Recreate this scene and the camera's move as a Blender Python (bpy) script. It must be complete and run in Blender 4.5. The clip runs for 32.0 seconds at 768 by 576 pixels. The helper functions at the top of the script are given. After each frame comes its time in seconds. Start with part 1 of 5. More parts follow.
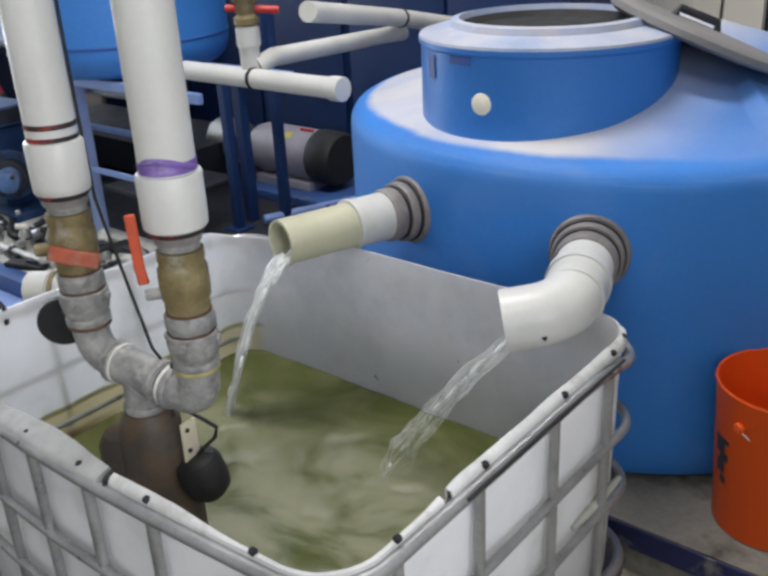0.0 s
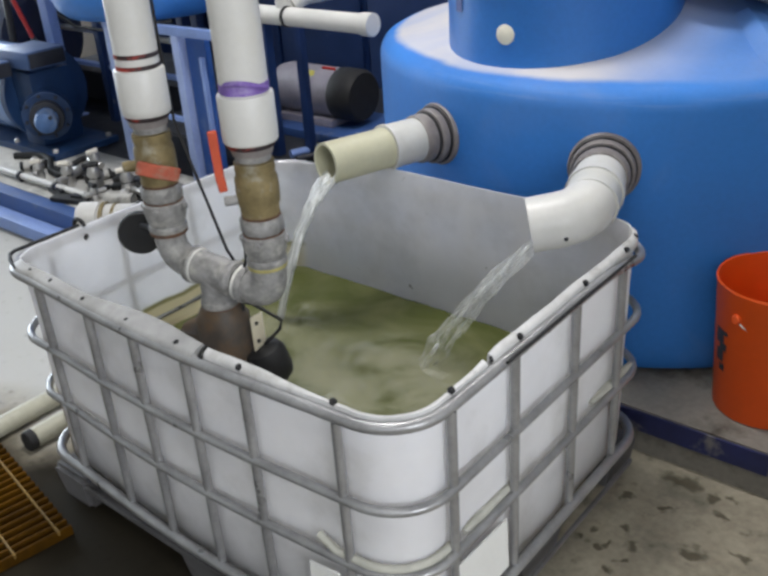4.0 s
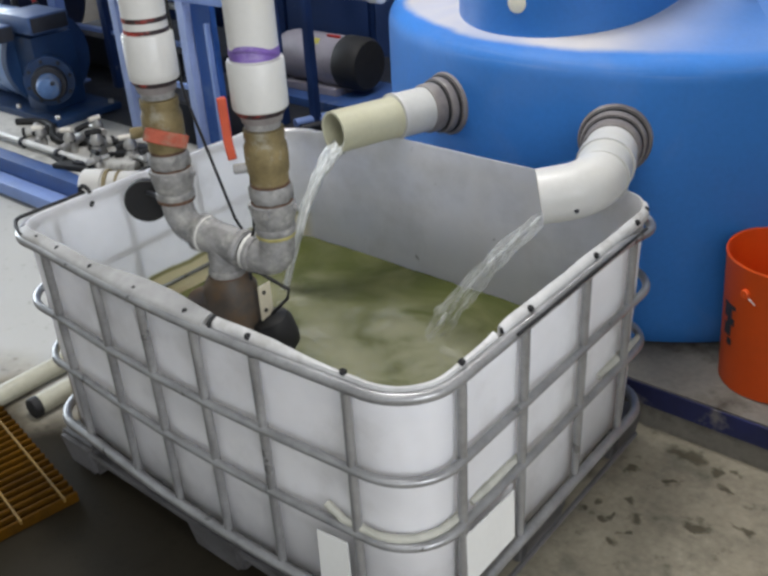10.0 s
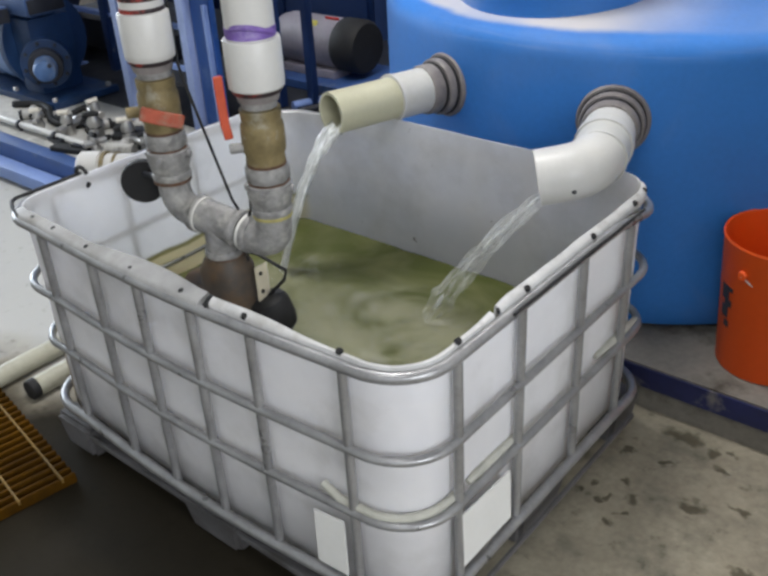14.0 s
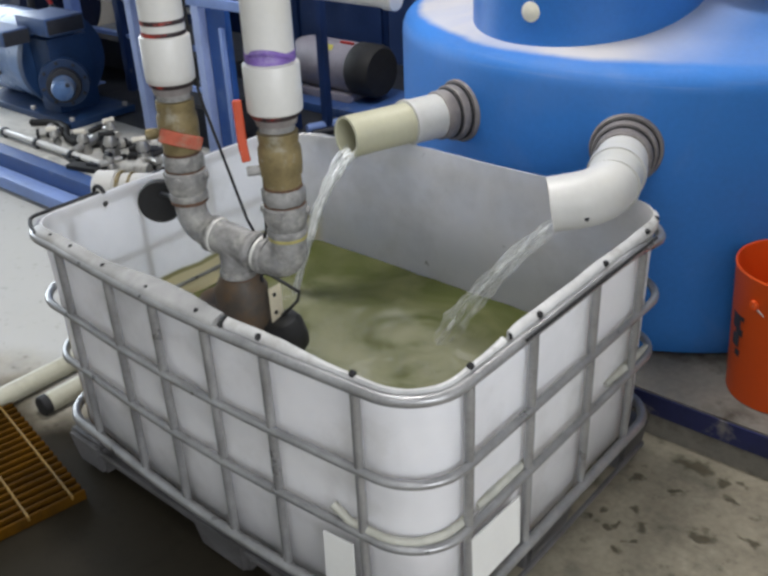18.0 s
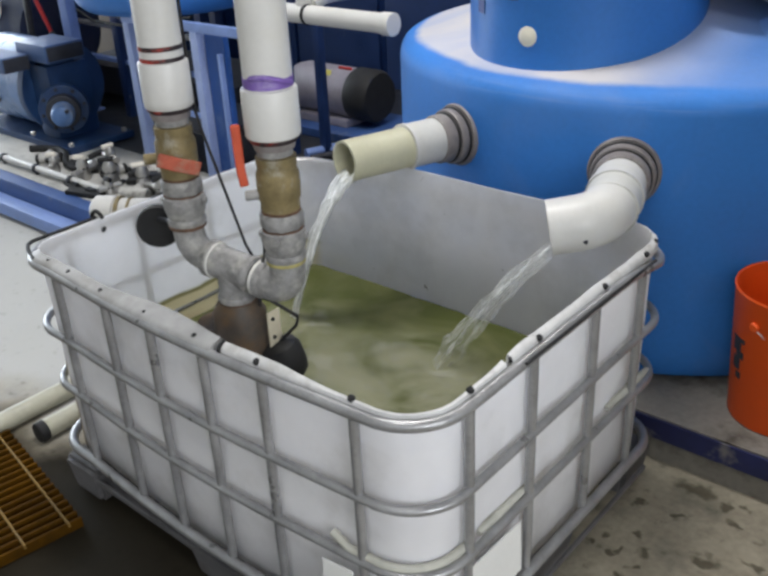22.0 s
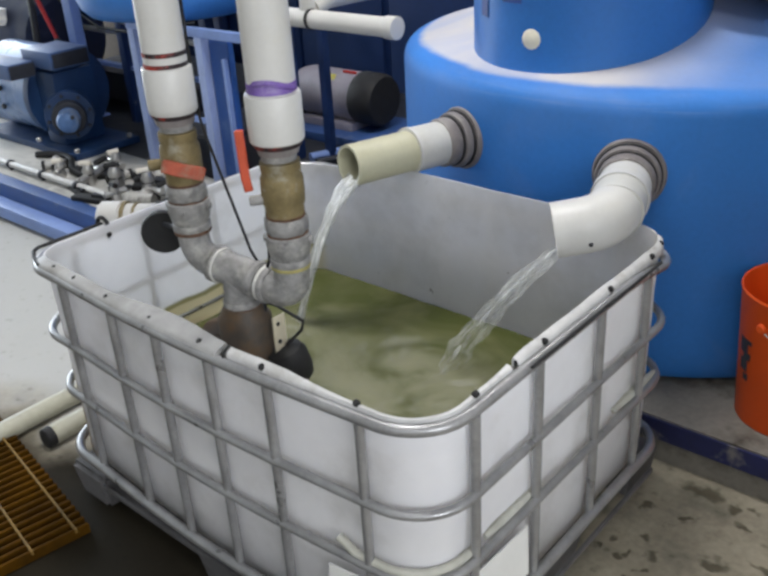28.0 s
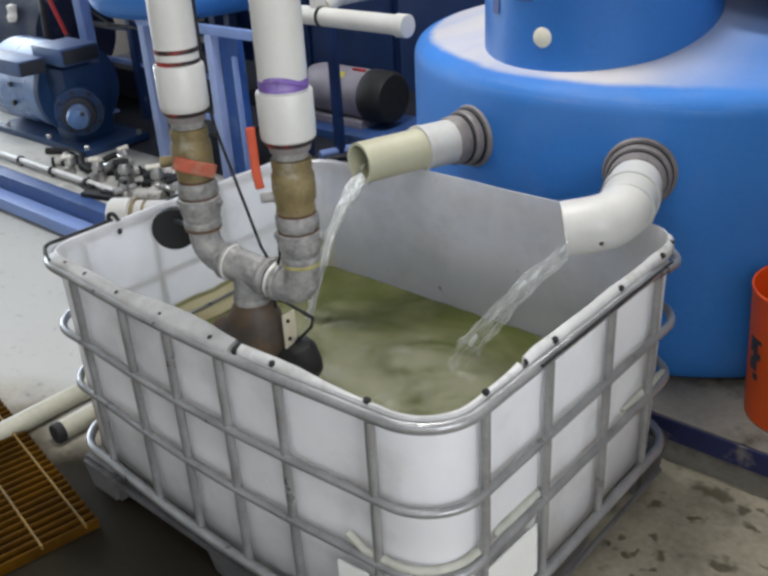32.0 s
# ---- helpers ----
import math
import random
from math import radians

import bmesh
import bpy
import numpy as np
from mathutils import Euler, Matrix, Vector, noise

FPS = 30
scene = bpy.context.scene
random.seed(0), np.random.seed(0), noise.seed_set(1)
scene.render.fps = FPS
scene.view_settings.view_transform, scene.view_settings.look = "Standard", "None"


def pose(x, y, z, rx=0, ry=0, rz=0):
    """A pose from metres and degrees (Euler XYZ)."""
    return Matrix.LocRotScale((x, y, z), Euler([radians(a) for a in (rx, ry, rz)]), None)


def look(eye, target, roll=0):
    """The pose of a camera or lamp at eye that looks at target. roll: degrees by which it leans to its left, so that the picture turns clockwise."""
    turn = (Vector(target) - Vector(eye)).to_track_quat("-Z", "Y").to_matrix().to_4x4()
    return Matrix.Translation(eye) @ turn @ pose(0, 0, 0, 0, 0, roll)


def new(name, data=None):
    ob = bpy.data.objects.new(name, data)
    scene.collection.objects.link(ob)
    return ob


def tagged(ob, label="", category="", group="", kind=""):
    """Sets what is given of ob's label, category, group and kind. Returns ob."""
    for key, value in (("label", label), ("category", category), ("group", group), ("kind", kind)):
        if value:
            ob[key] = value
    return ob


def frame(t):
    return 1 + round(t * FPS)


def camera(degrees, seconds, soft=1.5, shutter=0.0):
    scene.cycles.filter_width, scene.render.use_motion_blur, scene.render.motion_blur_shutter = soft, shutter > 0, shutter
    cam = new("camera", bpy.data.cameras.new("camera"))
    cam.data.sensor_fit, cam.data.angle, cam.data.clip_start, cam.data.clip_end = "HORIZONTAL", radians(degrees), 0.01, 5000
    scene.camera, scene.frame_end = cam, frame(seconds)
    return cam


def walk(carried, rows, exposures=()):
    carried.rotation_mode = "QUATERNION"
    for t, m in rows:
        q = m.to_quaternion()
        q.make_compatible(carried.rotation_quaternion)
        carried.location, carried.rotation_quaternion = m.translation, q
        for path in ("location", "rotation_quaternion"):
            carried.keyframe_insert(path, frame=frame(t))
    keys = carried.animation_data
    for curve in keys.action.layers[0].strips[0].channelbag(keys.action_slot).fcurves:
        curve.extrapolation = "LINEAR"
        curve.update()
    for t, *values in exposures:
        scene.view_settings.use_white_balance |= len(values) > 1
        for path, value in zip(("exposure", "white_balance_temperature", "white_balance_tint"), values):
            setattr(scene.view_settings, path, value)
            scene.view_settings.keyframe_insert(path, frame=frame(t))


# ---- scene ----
cam = camera(46.9, 32.0, soft=3.0, shutter=0.5)
PATH = [
    (0, (0.622, -0.592, 1.509), (-0.562, 0.803, 0.701), -2.9),
    (0.2, (0.636, -0.604, 1.513), (-0.52, 0.813, 0.702), -3.4),
    (0.5, (0.676, -0.685, 1.512), (-0.347, 0.807, 0.658), -3.6),
    (0.8, (0.687, -0.746, 1.51), (-0.269, 0.82, 0.714), 0.1),
    (1, (0.703, -0.77, 1.529), (-0.334, 0.756, 0.756), -2.6),
    (1.5, (0.734, -0.801, 1.537), (-0.398, 0.612, 0.689), -3.7),
    (2, (0.737, -0.86, 1.543), (-0.378, 0.564, 0.69), -3.3),
    (2.5, (0.743, -0.828, 1.535), (-0.372, 0.566, 0.634), -4.6),
    (3, (0.745, -0.838, 1.54), (-0.39, 0.542, 0.642), -4.8),
    (3.5, (0.736, -0.844, 1.538), (-0.417, 0.516, 0.633), -4.2),
    (5.5, (0.714, -0.854, 1.542), (-0.466, 0.467, 0.614), -4.2),
    (6, (0.712, -0.85, 1.541), (-0.458, 0.475, 0.606), -4.0),
    (6.5, (0.709, -0.851, 1.54), (-0.465, 0.467, 0.601), -3.8),
    (7, (0.709, -0.853, 1.54), (-0.47, 0.462, 0.602), -3.8),
    (7.5, (0.708, -0.856, 1.539), (-0.465, 0.456, 0.588), -3.8),
    (8, (0.706, -0.853, 1.532), (-0.465, 0.455, 0.575), -3.9),
    (8.5, (0.703, -0.854, 1.535), (-0.459, 0.453, 0.564), -3.9),
    (9, (0.705, -0.856, 1.532), (-0.459, 0.457, 0.572), -3.5),
    (9.5, (0.704, -0.852, 1.534), (-0.45, 0.465, 0.568), -3.2),
    (10, (0.705, -0.853, 1.533), (-0.442, 0.466, 0.561), -3.4),
    (10.5, (0.709, -0.856, 1.532), (-0.439, 0.462, 0.559), -3.3),
    (11, (0.711, -0.857, 1.531), (-0.436, 0.461, 0.558), -3.4),
    (11.5, (0.712, -0.855, 1.532), (-0.434, 0.462, 0.557), -3.5),
    (12, (0.709, -0.857, 1.532), (-0.439, 0.461, 0.561), -3.4),
    (12.5, (0.708, -0.857, 1.529), (-0.433, 0.463, 0.55), -2.9),
    (13, (0.706, -0.856, 1.528), (-0.432, 0.458, 0.537), -3.2),
    (13.5, (0.708, -0.853, 1.523), (-0.426, 0.454, 0.521), -3.3),
    (15.5, (0.715, -0.855, 1.527), (-0.432, 0.45, 0.538), -3.6),
    (16, (0.716, -0.854, 1.53), (-0.422, 0.452, 0.53), -3.8),
    (16.5, (0.714, -0.854, 1.526), (-0.416, 0.458, 0.525), -3.1),
    (17, (0.712, -0.857, 1.532), (-0.44, 0.46, 0.564), -3.3),
    (17.5, (0.71, -0.864, 1.529), (-0.452, 0.452, 0.571), -3.1),
    (18, (0.71, -0.867, 1.532), (-0.455, 0.448, 0.576), -2.6),
    (18.5, (0.708, -0.866, 1.532), (-0.451, 0.455, 0.576), -2.6),
    (19, (0.702, -0.858, 1.528), (-0.445, 0.483, 0.587), -1.8),
    (19.5, (0.702, -0.851, 1.529), (-0.443, 0.506, 0.608), -2.7),
    (20, (0.702, -0.851, 1.528), (-0.455, 0.487, 0.595), -2.9),
    (20.5, (0.705, -0.86, 1.527), (-0.464, 0.466, 0.592), -3.3),
    (21, (0.707, -0.862, 1.531), (-0.473, 0.485, 0.64), -3.1),
    (21.5, (0.707, -0.862, 1.532), (-0.478, 0.476, 0.634), -2.9),
    (22, (0.707, -0.862, 1.529), (-0.471, 0.474, 0.621), -2.8),
    (22.5, (0.71, -0.861, 1.53), (-0.472, 0.471, 0.619), -3.0),
    (23, (0.71, -0.859, 1.528), (-0.472, 0.471, 0.613), -3.0),
    (23.5, (0.709, -0.862, 1.527), (-0.475, 0.471, 0.621), -3.3),
    (24, (0.707, -0.863, 1.531), (-0.478, 0.469, 0.626), -2.8),
    (24.5, (0.711, -0.867, 1.534), (-0.48, 0.471, 0.643), -2.9),
    (25, (0.712, -0.863, 1.532), (-0.483, 0.469, 0.638), -3.3),
    (25.5, (0.712, -0.86, 1.533), (-0.483, 0.469, 0.635), -3.4),
    (27.5, (0.709, -0.861, 1.53), (-0.483, 0.474, 0.638), -3.1),
    (28, (0.708, -0.858, 1.53), (-0.483, 0.471, 0.629), -3.4),
    (28.5, (0.709, -0.857, 1.53), (-0.483, 0.47, 0.625), -3.5),
    (29, (0.711, -0.86, 1.529), (-0.483, 0.469, 0.63), -3.4),
    (29.5, (0.708, -0.861, 1.531), (-0.49, 0.463, 0.631), -3.2),
    (30, (0.707, -0.861, 1.532), (-0.495, 0.463, 0.637), -3.1),
    (30.5, (0.707, -0.862, 1.533), (-0.494, 0.459, 0.633), -3.2),
    (31, (0.708, -0.864, 1.53), (-0.492, 0.46, 0.63), -3.3),
    (31.5, (0.706, -0.861, 1.53), (-0.494, 0.458, 0.626), -3.4),
    (32, (0.704, -0.864, 1.531), (-0.498, 0.454, 0.626), -3.3),
]
walk(cam, [(t, look(eye, target, roll)) for t, eye, target, roll in PATH])

# ---- light and air ----
world = bpy.data.worlds.new("world")
scene.world = world
world.use_nodes = True
bg = world.node_tree.nodes["Background"]
bg.inputs[0].default_value = (0.75, 0.85, 1.0, 1)
bg.inputs[1].default_value = 0.5
scene.view_settings.exposure = -0.21


def area_lamp(name, m, sx, sy, watts, colour):
    d = bpy.data.lights.new(name, "AREA")
    d.shape, d.size, d.size_y, d.energy, d.color = "RECTANGLE", sx, sy, watts, colour
    ob = new(name, d)
    ob.matrix_world = m
    return ob


# ---- materials ----
def nodes_of(name):
    m = bpy.data.materials.new(name)
    m.use_nodes = True
    nt = m.node_tree
    return m, nt, nt.nodes["Principled BSDF"]


def mat(name, colour, rough=0.5, metal=0.0, vary=0.15, scale=6.0, bump=0.0, fine=60.0, stain=None, stain_at=(0.55, 0.7), stain_scale=3.0, trans=0.0, coat=0.0):
    """A painted, plastic, metal or mineral surface: two sizes of mottling, optional stains, and fine relief."""
    m, nt, b = nodes_of(name)
    n, l = nt.nodes, nt.links
    co = n.new("ShaderNodeTexCoord")
    src = co.outputs["Object"]
    n1 = n.new("ShaderNodeTexNoise")
    n1.inputs["Scale"].default_value, n1.inputs["Detail"].default_value = scale, 6
    n2 = n.new("ShaderNodeTexNoise")
    n2.inputs["Scale"].default_value, n2.inputs["Detail"].default_value = fine, 3
    for t in (n1, n2):
        l.new(src, t.inputs["Vector"])
    add = n.new("ShaderNodeMath")
    add.operation = "MULTIPLY_ADD"
    l.new(n2.outputs["Fac"], add.inputs[0])
    add.inputs[1].default_value = 0.4
    l.new(n1.outputs["Fac"], add.inputs[2])
    ramp = n.new("ShaderNodeValToRGB")
    lo = [max(0, c * (1 - vary)) for c in colour]
    hi = [min(1, c * (1 + vary)) for c in colour]
    ramp.color_ramp.elements[0].color, ramp.color_ramp.elements[1].color = (*lo, 1), (*hi, 1)
    ramp.color_ramp.elements[0].position, ramp.color_ramp.elements[1].position = 0.45, 0.95
    l.new(add.outputs[0], ramp.inputs[0])
    out = ramp.outputs[0]
    if stain:
        n3 = n.new("ShaderNodeTexNoise")
        n3.inputs["Scale"].default_value, n3.inputs["Detail"].default_value, n3.inputs["Roughness"].default_value = stain_scale, 8, 0.65
        l.new(src, n3.inputs["Vector"])
        r3 = n.new("ShaderNodeMapRange")
        r3.inputs[1].default_value, r3.inputs[2].default_value = stain_at
        l.new(n3.outputs["Fac"], r3.inputs[0])
        mix = n.new("ShaderNodeMix")
        mix.data_type = "RGBA"
        l.new(r3.outputs[0], mix.inputs[0])
        l.new(out, mix.inputs[6])
        mix.inputs[7].default_value = (*stain, 1)
        out = mix.outputs[2]
    l.new(out, b.inputs["Base Color"])
    b.inputs["Metallic"].default_value = metal
    rr = n.new("ShaderNodeMapRange")
    rr.inputs[1].default_value, rr.inputs[2].default_value = 0.3, 0.7
    rr.inputs[3].default_value, rr.inputs[4].default_value = max(0, rough - 0.1), min(1, rough + 0.1)
    l.new(n1.outputs["Fac"], rr.inputs[0])
    l.new(rr.outputs[0], b.inputs["Roughness"])
    if bump:
        bp = n.new("ShaderNodeBump")
        bp.inputs["Strength"].default_value, bp.inputs["Distance"].default_value = 0.5, bump
        l.new(add.outputs[0], bp.inputs["Height"])
        l.new(bp.outputs[0], b.inputs["Normal"])
    if trans:
        tr = n.new("ShaderNodeBsdfTranslucent")
        l.new(out, tr.inputs[0])
        ms = n.new("ShaderNodeMixShader")
        ms.inputs[0].default_value = trans
        l.new(b.outputs[0], ms.inputs[1])
        l.new(tr.outputs[0], ms.inputs[2])
        l.new(ms.outputs[0], n["Material Output"].inputs[0])
    if coat:
        b.inputs["Coat Weight"].default_value = coat
    return m


def mixed(nt, fac, a, b):
    mx = nt.nodes.new("ShaderNodeMix")
    mx.data_type = "RGBA"
    nt.links.new(fac, mx.inputs[0])
    nt.links.new(a, mx.inputs[6])
    mx.inputs[7].default_value = (*b, 1)
    return mx.outputs[2]


def ramped(nt, value, lo, hi):
    r = nt.nodes.new("ShaderNodeMapRange")
    r.interpolation_type = "SMOOTHSTEP"
    r.inputs[1].default_value, r.inputs[2].default_value = lo, hi
    nt.links.new(value, r.inputs[0])
    return r.outputs[0]


def maths(nt, op, a, b):
    m = nt.nodes.new("ShaderNodeMath")
    m.operation = op
    for k, v in enumerate((a, b)):
        if isinstance(v, (int, float)):
            m.inputs[k].default_value = v
        else:
            nt.links.new(v, m.inputs[k])
    return m.outputs[0]


def wobble(nt, scale, amount):
    """Object coordinates pushed about by noise, as x, y, z."""
    n, l = nt.nodes, nt.links
    co = n.new("ShaderNodeTexCoord")
    ns = n.new("ShaderNodeTexNoise")
    ns.inputs["Scale"].default_value, ns.inputs["Detail"].default_value = scale, 5
    l.new(co.outputs["Object"], ns.inputs["Vector"])
    v = n.new("ShaderNodeVectorMath")
    v.operation = "MULTIPLY_ADD"
    l.new(ns.outputs["Color"], v.inputs[0])
    v.inputs[1].default_value = (amount,) * 3
    l.new(co.outputs["Object"], v.inputs[2])
    sp = n.new("ShaderNodeSeparateXYZ")
    l.new(v.outputs[0], sp.inputs[0])
    return sp.outputs


def stained_liner():
    """The tote's shell: beige scum on the side wall under the old waterline, a rusty ring at the water, faint dirt."""
    m = mat("tote_plastic", (0.905, 0.90, 0.915), 0.40, 0, 0.04, 3.0, 0.0008, 30, (0.70, 0.69, 0.68), (0.50, 0.8), 4.0, trans=0.50)
    nt = m.node_tree
    b = nt.nodes["Principled BSDF"]
    src = b.inputs["Base Color"].links[0].from_socket
    x, y, z = wobble(nt, 9.0, 0.02)[:3]
    side = ramped(nt, x, -1.10, -1.14)
    scum = maths(nt, "MULTIPLY", ramped(nt, z, 0.418, 0.408), side)
    out = mixed(nt, maths(nt, "MULTIPLY", scum, 0.85), src, (0.76, 0.69, 0.47))
    line = maths(nt, "MULTIPLY", maths(nt, "MULTIPLY", ramped(nt, z, 0.402, 0.410), ramped(nt, z, 0.424, 0.414)), side)
    out = mixed(nt, maths(nt, "MULTIPLY", line, 0.8), out, (0.30, 0.28, 0.10))
    ringm = maths(nt, "MULTIPLY", maths(nt, "MULTIPLY", ramped(nt, z, 0.360, 0.338), side), ramped(nt, y, 0.55, 0.25))
    out = mixed(nt, ringm, out, (0.26, 0.15, 0.04))
    grime = maths(nt, "MULTIPLY", ramped(nt, y, 0.82, 0.91), ramped(nt, z, 0.56, 0.40))
    out = mixed(nt, maths(nt, "MULTIPLY", grime, 0.30), out, (0.36, 0.37, 0.33))
    # grey smears under the cut edge at the back, and a few dark specks
    ns = nt.nodes.new("ShaderNodeTexNoise")
    ns.inputs["Scale"].default_value, ns.inputs["Detail"].default_value, ns.inputs["Distortion"].default_value = 5.0, 6, 0.3
    sp = nt.nodes.new("ShaderNodeTexNoise")
    sp.inputs["Scale"].default_value, sp.inputs["Detail"].default_value = 34.0, 2
    co = nt.nodes.new("ShaderNodeTexCoord")
    for t in (ns, sp):
        nt.links.new(co.outputs["Object"], t.inputs["Vector"])
    smear = maths(nt, "MULTIPLY", maths(nt, "MULTIPLY", ramped(nt, ns.outputs["Fac"], 0.48, 0.80), 0.24), ramped(nt, y, 0.84, 0.92))
    out = mixed(nt, smear, out, (0.42, 0.41, 0.42))
    out = mixed(nt, maths(nt, "MULTIPLY", maths(nt, "MULTIPLY", ramped(nt, sp.outputs["Fac"], 0.765, 0.79), 0.7), ramped(nt, y, 0.84, 0.90)), out, (0.16, 0.14, 0.11))
    nt.links.new(out, b.inputs["Base Color"])
    for nd in nt.nodes:
        if nd.type == "BSDF_TRANSLUCENT":
            nt.links.new(out, nd.inputs[0])
    return m


M_LINER = stained_liner()


def spotted_floor():
    """Worn concrete: oily blotches, small dark drips, and painted daylight and shade."""
    m = mat("concrete", (0.30, 0.268, 0.205), 0.75, 0, 0.32, 5.0, 0.002, 60, (0.15, 0.14, 0.11), (0.48, 0.70), 6.0)
    nt = m.node_tree
    b = nt.nodes["Principled BSDF"]
    out = b.inputs["Base Color"].links[0].from_socket
    x, y, z = wobble(nt, 26.0, 0.07)[:3]
    for cx, cy, rx, ry in ((0.115, 0.98, 0.055, 0.026), (0.025, 0.846, 0.014, 0.012), (0.121, 0.862, 0.016, 0.010), (0.205, 0.96, 0.018, 0.014), (0.243, 0.988, 0.014, 0.012), (-0.004, 0.659, 0.010, 0.012), (0.016, 0.695, 0.012, 0.014), (0.076, 0.741, 0.016, 0.014), (0.046, 0.65, 0.010, 0.016), (0.111, 0.695, 0.016, 0.020), (0.058, 0.676, 0.008, 0.018), (0.247, 0.914, 0.022, 0.009), (0.231, 0.747, 0.036, 0.015), (0.114, 0.638, 0.014, 0.010), (0.093, 0.594, 0.018, 0.012), (-0.02, 1.16, 0.03, 0.026), (0.06, 1.22, 0.035, 0.05), (0.10, 1.12, 0.05, 0.02), (0.62, 1.42, 0.05, 0.03), (0.40, 0.62, 0.03, 0.015), (0.33, 0.80, 0.03, 0.012)):
        d = maths(nt, "ADD", maths(nt, "POWER", maths(nt, "DIVIDE", maths(nt, "SUBTRACT", x, cx + 0.035), rx), 2.0), maths(nt, "POWER", maths(nt, "DIVIDE", maths(nt, "SUBTRACT", y, cy + 0.035), ry), 2.0))
        out = mixed(nt, maths(nt, "MULTIPLY", ramped(nt, d, 1.5, 0.2), 0.72), out, (0.046, 0.040, 0.022))
    drips = nt.nodes.new("ShaderNodeTexNoise")
    drips.inputs["Scale"].default_value, drips.inputs["Detail"].default_value = 24.0, 4
    co = nt.nodes.new("ShaderNodeTexCoord")
    nt.links.new(co.outputs["Object"], drips.inputs["Vector"])
    out = mixed(nt, maths(nt, "MULTIPLY", ramped(nt, drips.outputs["Fac"], 0.60, 0.70), 0.40), out, (0.09, 0.078, 0.05))
    # daylight painted pale beyond the tote, and shade painted near-black in front of it
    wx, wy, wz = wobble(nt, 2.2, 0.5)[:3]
    # paler colour stands in for strong door daylight on the far floor
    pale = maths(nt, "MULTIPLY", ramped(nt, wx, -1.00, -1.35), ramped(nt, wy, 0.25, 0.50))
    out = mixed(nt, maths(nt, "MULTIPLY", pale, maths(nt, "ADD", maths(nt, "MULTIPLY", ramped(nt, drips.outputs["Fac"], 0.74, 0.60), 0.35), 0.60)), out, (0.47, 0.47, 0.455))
    # near-black floor colour stands in for the unlit ground by the tote
    front_shade = maths(nt, "MULTIPLY", ramped(nt, wx, 0.45, 0.10), ramped(nt, maths(nt, "ADD", wy, maths(nt, "MULTIPLY", ramped(nt, wx, -0.95, -1.25), 0.225)), 0.62, 0.42))
    front_shade = maths(nt, "MULTIPLY", front_shade, maths(nt, "MULTIPLY", ramped(nt, wy, -1.5, -0.8), ramped(nt, wx, -3.0, -2.2)))
    out = mixed(nt, maths(nt, "MULTIPLY", front_shade, 0.97), out, (0.0095, 0.0072, 0.0034))
    nt.links.new(out, b.inputs["Base Color"])
    b.inputs["Specular IOR Level"].default_value = 0.12
    return m


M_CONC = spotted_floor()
M_GALV = mat("galvanised_tube", (0.33, 0.33, 0.335), 0.36, 0.55, 0.22, 14.0, 0.0003, 120)
M_GREYPL = mat("grey_plastic_pallet", (0.115, 0.112, 0.115), 0.65, 0, 0.25, 8, 0.0006, 60, (0.06, 0.055, 0.05), (0.5, 0.72), 7)
M_BLUETANK = mat("blue_polyethylene", (0.024, 0.165, 0.53), 0.42, 0, 0.12, 2.5, 0.0006, 70)
M_PVC = mat("white_pvc", (0.58, 0.572, 0.55), 0.36, 0, 0.05, 9, 0.0003, 90, (0.58, 0.56, 0.50), (0.60, 0.85), 7)
M_PVCOLD = mat("yellowed_pvc", (0.50, 0.485, 0.35), 0.4, 0, 0.08, 9, 0.0003, 90)
M_GREYFIT = mat("grey_bulkhead_plastic", (0.19, 0.17, 0.165), 0.55, 0, 0.25, 15, 0.0008, 90, (0.30, 0.28, 0.26), (0.52, 0.72), 11)
M_PVCGREY = mat("weathered_pvc", (0.55, 0.545, 0.51), 0.42, 0, 0.10, 9, 0.0004, 90, (0.60, 0.59, 0.56), (0.5, 0.7), 8)
M_IRON = mat("galvanised_iron_fitting", (0.245, 0.24, 0.235), 0.62, 0.2, 0.40, 30, 0.0030, 110, (0.40, 0.39, 0.36), (0.50, 0.68), 28)
M_RUST = mat("rusty_thread", (0.115, 0.06, 0.035), 0.75, 0, 0.4, 40, 0.0012, 130, (0.05, 0.035, 0.025), (0.5, 0.65), 30)
M_YTAPE = mat("yellow_thread_tape", (0.34, 0.30, 0.11), 0.6, 0, 0.2, 30, 0.0008, 120, (0.2, 0.17, 0.08), (0.55, 0.7), 25)
M_BRASS = mat("tarnished_brass", (0.20, 0.155, 0.072), 0.6, 0.25, 0.35, 24, 0.0022, 110, (0.30, 0.28, 0.22), (0.54, 0.70), 26)
M_ORANGE = mat("orange_bucket_plastic", (0.74, 0.085, 0.002), 0.6, 0, 0.06, 4, 0.0004, 60)
M_ORHANDLE = mat("orange_vinyl", (0.50, 0.075, 0.03), 0.45, 0, 0.15, 20, 0.0004, 60)
M_ORFADED = mat("faded_orange_vinyl", (0.40, 0.085, 0.045), 0.6, 0, 0.3, 24, 0.0008, 80, (0.27, 0.20, 0.14), (0.52, 0.68), 26)
M_PURPLE = mat("purple_primer", (0.17, 0.095, 0.36), 0.55, 0, 0.35, 25, 0, 60, (0.34, 0.28, 0.50), (0.52, 0.7), 22)
M_BLACK = mat("black_rubber", (0.010, 0.010, 0.011), 0.7, 0, 0.3, 20, 0.0004, 90)
